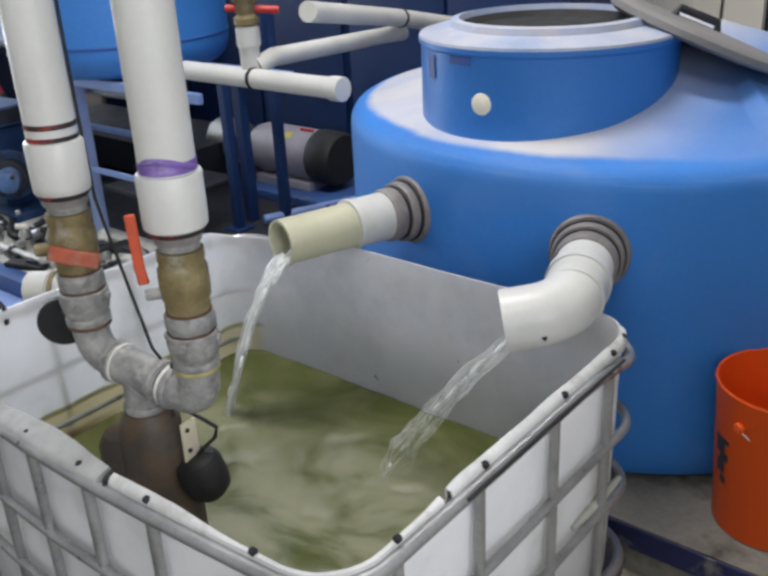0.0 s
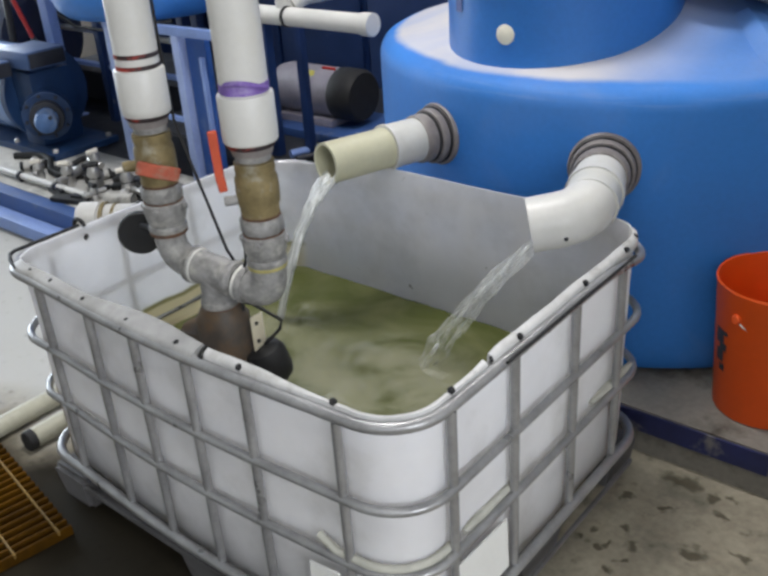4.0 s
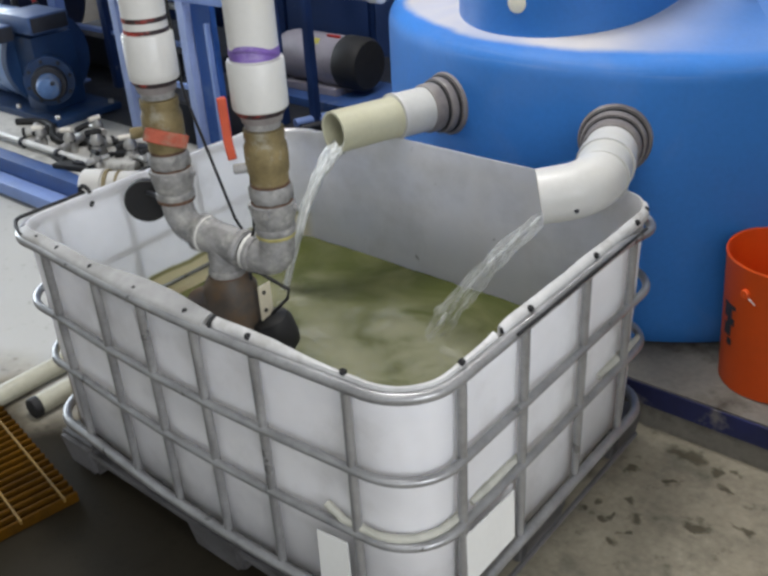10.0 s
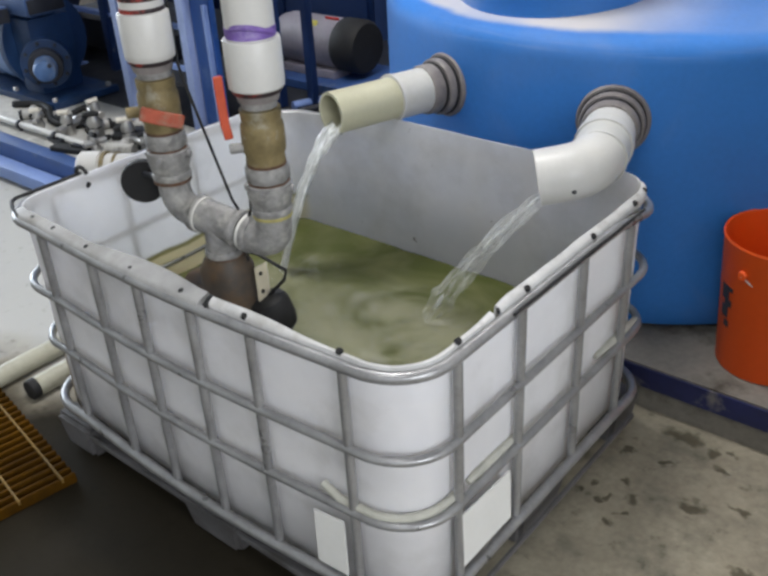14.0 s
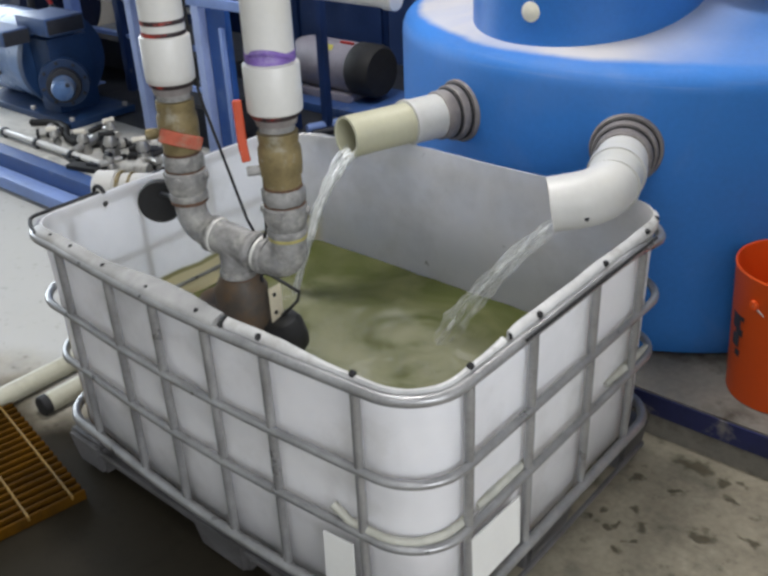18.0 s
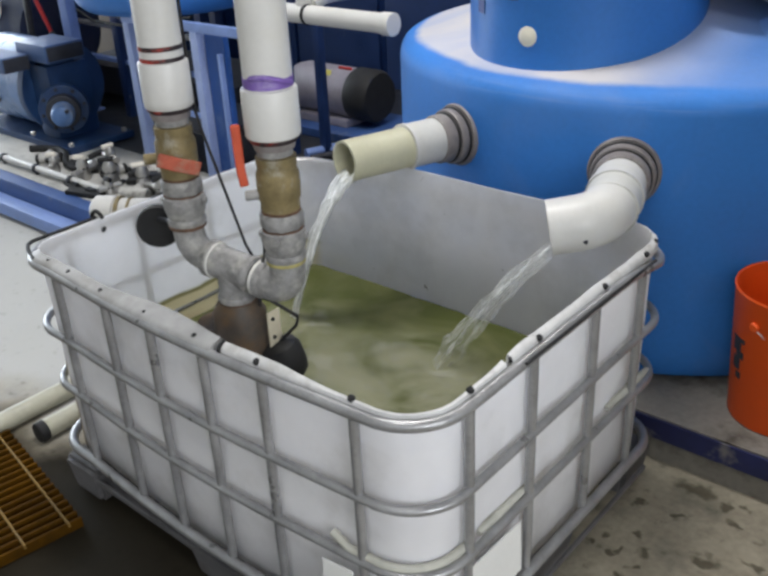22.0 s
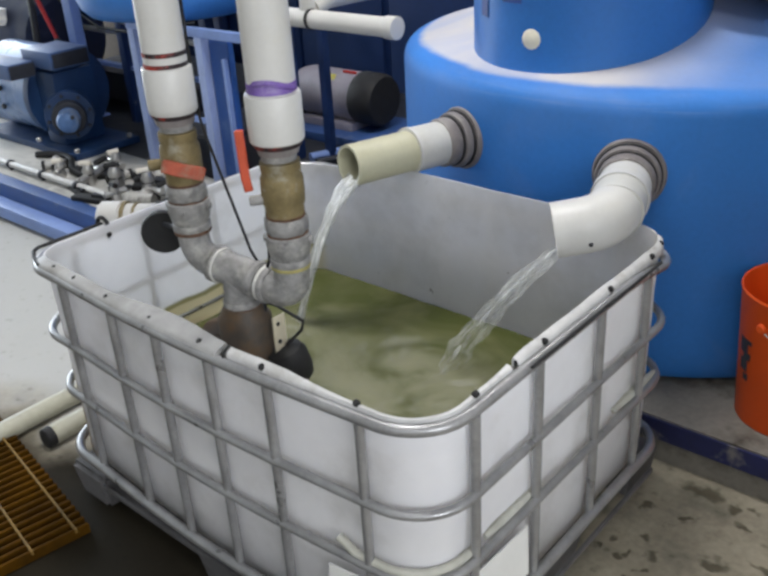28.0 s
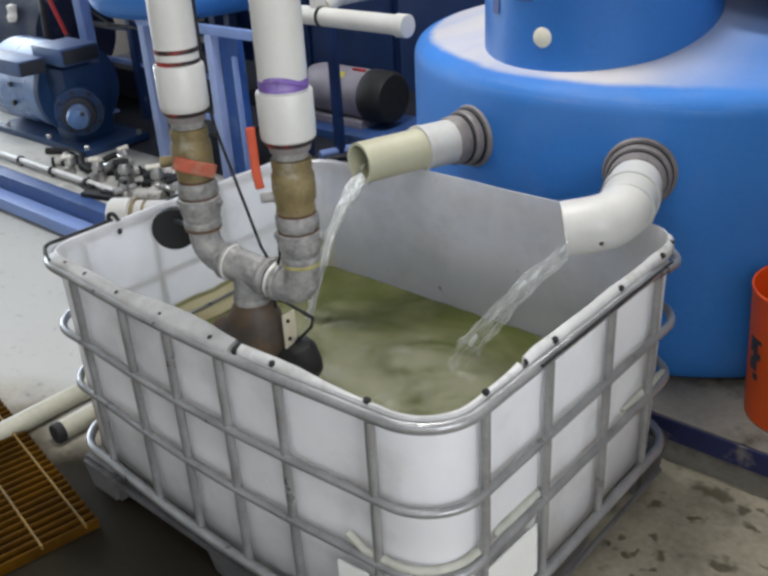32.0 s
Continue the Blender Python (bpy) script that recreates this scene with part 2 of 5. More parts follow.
M_BLUEPAINT = mat("blue_machine_paint", (0.008, 0.028, 0.105), 0.5, 0, 0.2, 8, 0.0005, 60, (0.20, 0.22, 0.26), (0.66, 0.8), 9)
M_PALEBLUE = mat("pale_blue_paint", (0.19, 0.28, 0.56), 0.5, 0, 0.12, 8, 0.0004, 60)
M_KERBBLUE = mat("blue_floor_paint", (0.012, 0.016, 0.072), 0.7, 0, 0.3, 7, 0.001, 50, (0.16, 0.15, 0.15), (0.58, 0.70), 10)
M_YELLOW = mat("yellow_grating", (0.072, 0.031, 0.0012), 0.9, 0, 0.4, 9, 0.0006, 60, (0.030, 0.015, 0.002), (0.48, 0.68), 5)
M_YELLOW.node_tree.nodes["Principled BSDF"].inputs["Specular IOR Level"].default_value = 0.08
M_YELLOWBAR = mat("worn_yellow_bar", (0.17, 0.10, 0.018), 0.75, 0, 0.4, 12, 0.0005, 60)
M_DIMPVC = mat("grimy_yellowed_pvc", (0.40, 0.39, 0.31), 0.55, 0, 0.15, 9, 0.0005, 60, (0.22, 0.20, 0.13), (0.5, 0.72), 6)
M_MOTORBLUE = mat("dark_blue_motor_enamel", (0.008, 0.034, 0.105), 0.5, 0, 0.3, 9, 0.0006, 60, (0.03, 0.06, 0.12), (0.56, 0.75), 6)
M_DARKPL = mat("dark_plastic_deck", (0.022, 0.021, 0.021), 0.6, 0, 0.2, 8, 0.0005)
M_DRUM = mat("glossy_light_blue_enamel", (0.13, 0.22, 0.42), 0.3, 0, 0.15, 7, 0.0004, 60, (0.06, 0.10, 0.2), (0.55, 0.75), 5)
M_BROWN = mat("brown_board", (0.15, 0.115, 0.085), 0.7, 0, 0.2, 3, 0.0006, 40)
M_LEGBLUE = mat("light_blue_paint", (0.30, 0.38, 0.64), 0.5, 0, 0.12, 8, 0.0004, 60)
M_MOTORGREY = mat("grey_motor_paint", (0.27, 0.25, 0.29), 0.45, 0, 0.2, 10, 0.0005, 60)
M_NAVY = mat("dark_navy_enamel", (0.004, 0.009, 0.032), 0.85, 0, 0.3, 9, 0.0006, 60, (0.02, 0.025, 0.05), (0.55, 0.75), 7)
M_DARK = mat("dark_steel", (0.03, 0.032, 0.04), 0.55, 0.3, 0.3, 10, 0.0005, 60)
M_WALL = mat("wall_paint", (0.50, 0.50, 0.48), 0.8, 0, 0.08, 1.5, 0.0008, 40)
M_WHITEBOX = mat("cream_enamel", (0.72, 0.68, 0.60), 0.5, 0, 0.04, 3, 0.0003, 40)
M_RED = mat("red_enamel", (0.50, 0.03, 0.025), 0.45, 0, 0.2, 12, 0.0004, 60)
M_STEEL = mat("bare_steel", (0.50, 0.49, 0.47), 0.38, 0.8, 0.2, 15, 0.0004, 90, (0.2, 0.15, 0.1), (0.62, 0.8), 12)
M_PUMP = mat("rusty_pump_iron", (0.075, 0.06, 0.048), 0.6, 0.2, 0.3, 16, 0.001, 70, (0.13, 0.075, 0.03), (0.5, 0.7), 8)
M_BEIGE = mat("beige_plastic", (0.62, 0.56, 0.42), 0.55, 0, 0.12, 8, 0.0006, 60, (0.30, 0.17, 0.05), (0.55, 0.75), 5)
M_LID = mat("grey_lid_plastic", (0.21, 0.20, 0.20), 0.6, 0, 0.12, 5, 0.0006, 60)


# ---- builders ----
def part(name, bm, material, parent=None, label="", smooth=True, angle=40):
    me = bpy.data.meshes.new(name)
    bmesh.ops.recalc_face_normals(bm, faces=bm.faces)
    bm.to_mesh(me)
    bm.free()
    if smooth:
        me.shade_smooth()
        me.set_sharp_from_angle(angle=radians(angle))
    me.materials.append(material)
    ob = new(name, me)
    if parent:
        ob.parent = parent
    return tagged(ob, label) if label else ob


def thing(name, m, label, category, group="", kind=""):
    ob = new(name)
    ob.empty_display_size = 0.1
    ob.matrix_world = m
    return tagged(ob, label, category, group, kind)


def box(bm, cx, cy, cz, sx, sy, sz, bevel=0.0, rot=None):
    b2 = bmesh.new()
    bmesh.ops.create_cube(b2, size=1)
    bmesh.ops.scale(b2, vec=(sx, sy, sz), verts=b2.verts)
    if bevel:
        bmesh.ops.bevel(b2, geom=b2.edges[:] , offset=min(bevel, 0.49 * min(sx, sy, sz)), segments=2, affect="EDGES", profile=0.7)
    if rot is not None:
        bmesh.ops.transform(b2, matrix=rot, verts=b2.verts)
    bmesh.ops.translate(b2, vec=(cx, cy, cz), verts=b2.verts)
    merge(bm, b2)
    return bm


def merge(bm, b2):
    me = bpy.data.meshes.new("tmp")
    b2.to_mesh(me)
    b2.free()
    bm.from_mesh(me)
    bpy.data.meshes.remove(me)


def lathe(profile, segs=32, m=None, bm=None, closed=False):
    """Turns (radius, height) pairs round z."""
    b2 = bmesh.new()
    rings = []
    for r, z in profile:
        if r < 1e-5:
            rings.append([b2.verts.new((0, 0, z))])
        else:
            rings.append([b2.verts.new((r * math.cos(2 * math.pi * i / segs), r * math.sin(2 * math.pi * i / segs), z)) for i in range(segs)])
    pairs = list(zip(rings, rings[1:])) + ([(rings[-1], rings[0])] if closed else [])
    for a, b in pairs:
        for i in range(segs):
            j = (i + 1) % segs
            if len(a) == 1 and len(b) == 1:
                continue
            if len(a) == 1:
                b2.faces.new((a[0], b[i], b[j]))
            elif len(b) == 1:
                b2.faces.new((a[i], a[j], b[0]))
            else:
                b2.faces.new((a[i], a[j], b[j], b[i]))
    if m is not None:
        bmesh.ops.transform(b2, matrix=m, verts=b2.verts)
    if bm is None:
        return b2
    merge(bm, b2)
    return bm


def cyl(r, z0, z1, segs=24, m=None, bm=None, bevel=0.003):
    e = min(bevel, r * 0.4, abs(z1 - z0) * 0.4)
    return lathe([(0, z0), (r - e, z0), (r, z0 + e), (r, z1 - e), (r - e, z1), (0, z1)], segs, m, bm)


def along(a, b):
    """A pose whose z axis runs from a to b."""
    a, b = Vector(a), Vector(b)
    return Matrix.Translation(a) @ (b - a).to_track_quat("Z", "Y").to_matrix().to_4x4()


def rod(a, b, r, segs=16, bm=None, bevel=0.002):
    return cyl(r, 0, (Vector(b) - Vector(a)).length, segs, along(a, b), bm, bevel)


def sweep(pts, r, segs=12, closed=False, bm=None, caps=True):
    """A round tube along points, radius r or one radius a point."""
    pts = [Vector(p) for p in pts]
    n = len(pts)
    rr = r if isinstance(r, (list, tuple)) else [r] * n
    b2 = bmesh.new()
    rings, up = [], None
    for i, p in enumerate(pts):
        a = pts[(i - 1) % n] if closed or i else p
        b = pts[(i + 1) % n] if closed or i < n - 1 else p
        t = (b - a).normalized()
        if up is None:
            up = Vector((0, 0, 1)) if abs(t.z) < 0.9 else Vector((1, 0, 0))
        s = t.cross(up).normalized()
        up = s.cross(t).normalized()
        rings.append([b2.verts.new(p + rr[i] * (math.cos(2 * math.pi * k / segs) * s + math.sin(2 * math.pi * k / segs) * up)) for k in range(segs)])
    for a, b in list(zip(rings, rings[1:])) + ([(rings[-1], rings[0])] if closed else []):
        for k in range(segs):
            j = (k + 1) % segs
            b2.faces.new((a[k], a[j], b[j], b[k]))
    if not closed and caps:
        b2.faces.new(rings[0])
        b2.faces.new(rings[-1])
    if bm is None:
        return b2
    merge(bm, b2)
    return bm


def arc(c, u, v, r, a0, a1, n=10):
    c, u, v = Vector(c), Vector(u), Vector(v)
    return [c + r * (math.cos(radians(a0 + (a1 - a0) * i / n)) * u + math.sin(radians(a0 + (a1 - a0) * i / n)) * v) for i in range(n + 1)]


def rounded_rect(x0, y0, x1, y1, r, n=8):
    """Points round a rectangle with round corners, anticlockwise from the middle of its y0 side's right end."""
    out = []
    for cx, cy, a in ((x1 - r, y0 + r, -90), (x1 - r, y1 - r, 0), (x0 + r, y1 - r, 90), (x0 + r, y0 + r, 180)):
        out += [(cx + r * math.cos(radians(a + 90 * i / n)), cy + r * math.sin(radians(a + 90 * i / n))) for i in range(n + 1)]
    return out


# ---- setting ----
def slab(name, x0, y0, z0, x1, y1, z1, material, label, category):
    bm = bmesh.new()
    box(bm, (x0 + x1) / 2, (y0 + y1) / 2, (z0 + z1) / 2, x1 - x0, y1 - y0, z1 - z0)
    return tagged(part(name, bm, material, smooth=False), label, category, kind="structure")


X0, X1, Y0, Y1, ZC = -9.0, 4.0, -3.4, 6.5, 4.2
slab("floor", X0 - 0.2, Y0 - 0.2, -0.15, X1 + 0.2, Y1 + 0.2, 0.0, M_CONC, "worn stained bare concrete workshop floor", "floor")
slab("ceiling", X0 - 0.2, Y0 - 0.2, ZC, X1 + 0.2, Y1 + 0.2, ZC + 0.15, M_WALL, "plain pale workshop ceiling", "ceiling")
slab("wall_north", X0, Y1, 0, X1, Y1 + 0.2, ZC, M_WALL, "plain grey painted workshop wall", "wall")
# the south and east openings are added to hold two unseen fill lamps
slab("wall_south", X0, Y0 - 0.2, 0, X1, Y0, 1.4, M_WALL, "plain grey painted wall under the added light opening", "wall")
slab("wall_south_b", X0, Y0 - 0.2, 3.2, X1, Y0, ZC, M_WALL, "plain grey painted wall over the added light opening", "wall")
slab("wall_south_c", X0, Y0 - 0.2, 1.4, 0.4, Y0, 3.2, M_WALL, "plain grey painted wall beside the added light opening", "wall")
slab("wall_south_d", 2.8, Y0 - 0.2, 1.4, X1, Y0, 3.2, M_WALL, "plain grey painted wall beside the added light opening", "wall")
slab("wall_east", X1, Y0 - 0.2, 0, X1 + 0.2, Y1 + 0.2, 1.2, M_WALL, "plain grey painted wall under the added light opening", "wall")
slab("wall_east_b", X1, Y0 - 0.2, 3.0, X1 + 0.2, Y1 + 0.2, ZC, M_WALL, "plain grey painted wall over the added light opening", "wall")
slab("wall_east_c", X1, Y0 - 0.2, 1.2, X1 + 0.2, -2.9, 3.0, M_WALL, "plain grey painted wall beside the added light opening", "wall")
slab("wall_east_d", X1, -0.1, 1.2, X1 + 0.2, Y1 + 0.2, 3.0, M_WALL, "plain grey painted wall beside the added light opening", "wall")
# the west wall has a wide doorway that lets the daylight in
slab("wall_west", X0 - 0.2, 5.0, 0, X0, Y1 + 0.2, ZC, M_WALL, "plain grey workshop wall beside the loading door", "wall")
slab("wall_west_b", X0 - 0.2, Y0 - 0.2, 0, X0, -1.0, ZC, M_WALL, "plain grey workshop wall beside the loading door", "wall")
slab("wall_west_c", X0 - 0.2, -1.0, 3.4, X0, 5.0, ZC, M_WALL, "plain grey workshop wall over the loading door", "wall")
# out-of-view wall added to keep east light off the tank and pad
slab("wall_light_block", 1.0, 0.15, 0, 1.12, 2.1, ZC, M_WALL, "added unseen wall that shades the tank's right side", "wall")
area_lamp("door_daylight", look((X0 + 0.05, 2.0, 1.8), (0, 2.0, 0.6)), 5.6, 3.2, 540, (0.82, 0.91, 1.0))
# two unseen lamps in the added openings brighten the tote's near faces
area_lamp("unseen_fill_light", look((X1 - 0.02, -1.5, 2.1), (-0.6, 0.3, 0.6)), 2.6, 1.6, 135, (0.93, 0.96, 1.0))
area_lamp("unseen_fill_light", look((1.6, Y0 + 0.02, 2.3), (-0.2, 0.0, 0.6)), 2.3, 1.6, 24, (0.93, 0.96, 1.0))
# overhead lamps out of view, placed to balance brightness on tank and tote
area_lamp("overhead_fill_lamp", look((-1.3, 0.9, ZC - 0.08), (-1.3, 0.9, 0)), 1.5, 0.4, 112, (1.0, 0.98, 0.97))
area_lamp("overhead_fill_lamp", look((0.3, -1.2, ZC - 0.08), (0.3, -1.2, 0)), 1.5, 0.4, 30, (1.0, 0.98, 0.97))
# added fill that brightens the panels beyond the tank
area_lamp("overhead_fill_lamp", look((-0.9, 3.7, ZC - 0.08), (-0.9, 3.7, 0)), 1.5, 0.4, 42, (1.0, 0.98, 0.97))

SLAB = 0.135
# pad concrete with grime; its darker base also carries shade beside the tote
M_PAD = mat("grimy_shaded_pad_concrete", (0.185, 0.172, 0.148), 0.75, 0, 0.3, 5.0, 0.002, 60, (0.055, 0.048, 0.036), (0.50, 0.68), 5.0)
slab("pavement", -1.84, 1.037, 0, 0.405, 3.4, SLAB, M_PAD, "raised grimy concrete pad under the blue tank, darkened for shade", "pad")
slab("trim_b", 0.318, 1.028, SLAB - 0.064, 0.403, 1.035, SLAB - 0.004, M_KERBBLUE, "blue painted front edge of the concrete pad", "kerb")
slab("trim", -1.84, 1.028, SLAB - 0.064, 0.301, 1.035, SLAB - 0.004, M_KERBBLUE, "blue painted front edge of the concrete pad", "kerb")


# ---- the tote: a cut-down plastic container in a tube cage on a pallet ----
TX, TY = -1.22, 0.952
Z_RIM, Z_R2, Z_R3, Z_BOT = 0.692, 0.513, 0.362, 0.166
RC = 0.115
tote = thing("water_tote", pose(0, 0, 0), "cut-open white plastic bulk container in a galvanised tube cage", "water tank")


def bulge(x):
    """How far the water pushes the long front side outwards."""
    return 0.022 * math.sin(math.pi * min(1, max(0, (-0.12 - x) / 0.94)))


def fine_outline(step=0.03):
    base = rounded_rect(TX, 0, 0, TY, RC, 10)
    fine = []
    for a, b in zip(base, base[1:] + base[:1]):
        k = max(1, round(math.dist(a, b) / step))
        fine += [(a[0] + (b[0] - a[0]) * i / k, a[1] + (b[1] - a[1]) * i / k) for i in range(k)]
    return [(x + 0.008 * min(1, max(0, (x + RC) / RC)), y - bulge(x) if y < 0.05 else y) for x, y in fine]


def tote_ring(z, inset, r, segs=12, pulled=0.0, drop=0.0):
    """A tube round the tote; pulled brings its far short side inwards, drop lets its back side sag."""
    pts = [(x + inward(x, y).x * inset + pulled * min(1, max(0, (-1.06 - x) / 0.1)), y + inward(x, y).y * inset, z - drop * min(1, max(0, (y - 0.70) / 0.20))) for x, y in fine_outline(0.06)]
    return sweep(pts, r, segs, closed=True)


def rim_height(x, y):
    """The cut edge: a little wavy, bulging up along the back and at the back corner."""
    h = Z_RIM + 0.016 - 0.004 * math.hypot(x, y)
    s = min(1, max(0, (y - 0.82) / 0.1))
    u = (x - TX) / -TX
    h += s * (0.009 - 0.042 * math.exp(-((u - 0.05) / 0.16) ** 2) + 0.006 * noise.noise((u * 4, 2.0, 0)))
    return h + 0.003 * noise.noise((x * 9, y * 9, 0.3))


def bare(x, y):
    """1 along the two far sides, where the cut edge stands up with no rim strip over it."""
    return max(min(1, max(0, (y - 0.89) / 0.03)), min(1, max(0, (TX + 0.10 - x) / 0.03)))


def inward(x, y):
    """Unit vector into the tote from a point of its outline."""
    v = Vector((min(max(x, TX + RC), -RC) - x, min(max(y, RC), TY - RC) - y))
    return v.normalized()


def tucked(x, y):
    """1 round the near corner, where the cut edge is pressed down behind the top tube."""
    d = math.hypot(x + 0.05, y - 0.05)
    return min(1, max(0, (0.26 - d) / 0.12)) ** 0.8


def tote_levels(levels):
    bm = bmesh.new()
    fine = fine_outline()
    n, rows = len(fine), []
    for inset, hz in levels:
        lv = []
        for x, y in fine:
            v = inward(x, y)
            ix, iy = x + v.x * inset, y + v.y * inset
            bow = 0.0
            if abs(hz) > 0.1:
                # side walls bow slightly between the bars
                bow = 0.004 * noise.noise((x * 5, y * 5, hz * 5))
            z = hz if hz > 0.1 else rim_height(x, y) + hz * (1 - bare(x, y)) - 0.012 * tucked(x, y)
            lv.append(bm.verts.new((ix + bow, iy + bow, z)))
        rows.append(lv)
    for a, b in zip(rows, rows[1:]):
        for i in range(n):
            j = (i + 1) % n
            bm.faces.new((a[i], a[j], b[j], b[i]))
    return bm, rows


bm, rows = tote_levels(((0.032, 0.138), (0.0235, 0.147), (0.0225, 0.25), (0.022, 0.32), (0.022, 0.40), (0.021, 0.50), (0.021, 0.60), (0.018, -0.035), (0.021, -0.030), (0.0235, 0.60), (0.0235, 0.50), (0.0242, 0.44), (0.0245, 0.38), (0.0255, 0.30), (0.04, 0.152)))
bm.faces.new(rows[0])
bm.faces.new(rows[-1])
part("shell", bm, M_LINER, tote, "milky translucent plastic shell, scummy inside", angle=60)
M_RIM = mat("rim_plastic", (0.58, 0.575, 0.57), 0.5, 0, 0.15, 14, 0.0010, 60, (0.30, 0.28, 0.25), (0.52, 0.74), 10)
M_RIMGREY = mat("grimy_rim_plastic", (0.33, 0.325, 0.32), 0.55, 0, 0.2, 14, 0.0010, 60, (0.22, 0.21, 0.19), (0.50, 0.74), 9)


def rim_strip(keep, material, label, lift, broad=None):
    """A folded strip over the cut edge; keep says which stretch of the outline it covers."""
    fine = fine_outline(0.02)
    k0 = next(k for k in range(len(fine)) if keep(*fine[k]) and not keep(*fine[k - 1]))
    run = []
    k = k0
    while keep(*fine[k % len(fine)]) and len(run) < len(fine):
        run.append(fine[k % len(fine)])
        k += 1
    bm = bmesh.new()
    rows = []
    for q, (x, y) in enumerate(run):
        row = []
        o = 0.012 if broad else 0.0
        for inset, hz in ((0.010 - o, -0.018 - o * 0.6), (0.010 - o, -0.010 - o * 0.3), (0.011 - o, -0.005 - o * 0.1), (0.015 - o * 0.6, 0.000), (0.021, 0.004), (0.024, 0.005), (0.026, 0.001), (0.028, -0.030), (0.024, -0.030), (0.021, -0.004), (0.014, -0.010)):
            v, tk = inward(x, y), tucked(x, y)
            f = max(0.0, (inset - 0.010) / 0.021)
            w = broad(x) if broad else 0.0
            k = inset - 0.008 * tk * f + w * f
            row.append(bm.verts.new((x + v.x * k, y + v.y * k, rim_height(x, y) + hz + lift + 0.45 * w * f - 0.012 * tk * min(1, (inset - 0.010) / 0.012) + 0.0015 * noise.noise((x * 23, y * 23, inset * 60)))))
        rows.append(row)
    n = len(rows[0])
    for a, b in zip(rows, rows[1:]):
        for i in range(n):
            bm.faces.new((a[i], a[(i + 1) % n], b[(i + 1) % n], b[i]))
    bm.faces.new(rows[0])
    bm.faces.new(rows[-1])
    return part("rim_strip", bm, material, tote, label, angle=50)


rim_a = rim_strip(lambda x, y: y < 0.12 and -1.16 < x < -0.456, M_RIMGREY, "grimy grey plastic strip over the cut edge", 0.0, lambda x: 0.024 * math.exp(-((x + 0.64) / 0.15) ** 2))
rim_b = rim_strip(lambda x, y: (y < 0.12 and x >= -0.456) or (x > -0.12 and 0.1 < y < 0.275), M_RIM, "white plastic strip over the cut edge", 0.001)
rim_c = rim_strip(lambda x, y: x > -0.08 and 0.275 <= y < 0.905, M_RIM, "white plastic strip over the cut edge", 0.0)
part("top_rail", tote_ring(Z_RIM - 0.006, 0.003, 0.0115, 12, 0.0, 0.026), M_GALV, tote)
part("cage_rail", tote_ring(Z_R2, 0.000, 0.0094), M_GALV, tote)
part("cage_rail", tote_ring(Z_R3, 0.000, 0.0094, 12, 0.018), M_GALV, tote)
part("bottom_frame", tote_ring(Z_BOT, -0.004, 0.012), M_GALV, tote)
BX = (-0.136, -0.345, -0.503, -0.665, -0.827, -1.038)
BY = (0.133, 0.335, 0.568, 0.775)


def bar(x, y):
    """An upright tube, pinched flat where it crosses the rails."""
    zs = [Z_BOT]
    for zc in (Z_R3, Z_R2):
        zs += [zc - 0.03, zc - 0.012, zc + 0.012, zc + 0.03]
    zs += [Z_RIM - 0.035, Z_RIM - 0.015]
    return sweep([(x, y, z) for z in zs], 0.0094, 12)


for back in (0, 1):
    for x in BX:
        part("cage_bar", bar(x, TY - 0.003 if back else 0.003 - bulge(x)), M_GALV, tote)
    for y in BY:
        part("cage_bar", bar(TX + 0.003 if back else 0.005, y), M_GALV, tote)
SCREWS = [(x, -0.001 - bulge(x), 0) for x in (-0.147, -0.362, -0.529, -0.687, -0.848, -0.983, -1.075)] + [(0.001, y, 1) for y in (0.147, 0.364, 0.615, 0.802)] + [(-0.010, 0.868, 1)]
for x, y, side in SCREWS:
    z = rim_height(x, y) - 0.002
    part("screw", lathe([(0.0070, -0.004), (0.0070, 0.002), (0.005, 0.0045), (0, 0.005)], 6, along((x - 0.004 * side, y + 0.014 * (1 - side), z), (x + 0.3 * side, y - 0.3 * (1 - side), z + 0.5))), M_BLACK, rim_c if side and y > 0.275 else rim_a if not side and x < -0.456 else rim_b)
for x, y in ((-0.456, -bulge(-0.456)), (0.0, 0.275)):
    # where the two ends of the rim meet: a narrow dark gap
    along_x = y < 0.1
    ring_pts = [(0.0, 0.006, -0.012), (0.0, 0.009, -0.002), (0.0, 0.016, 0.004), (0.0, 0.025, 0.006)]
    pts = [(x, y + q[1], rim_height(x, y) + q[2]) if along_x else (x - q[1], y, rim_height(x, y) + q[2]) for q in ring_pts]
    part("rim_joint", sweep(pts if along_x else pts[:2], 0.0032, 8), M_BLACK, rim_b)
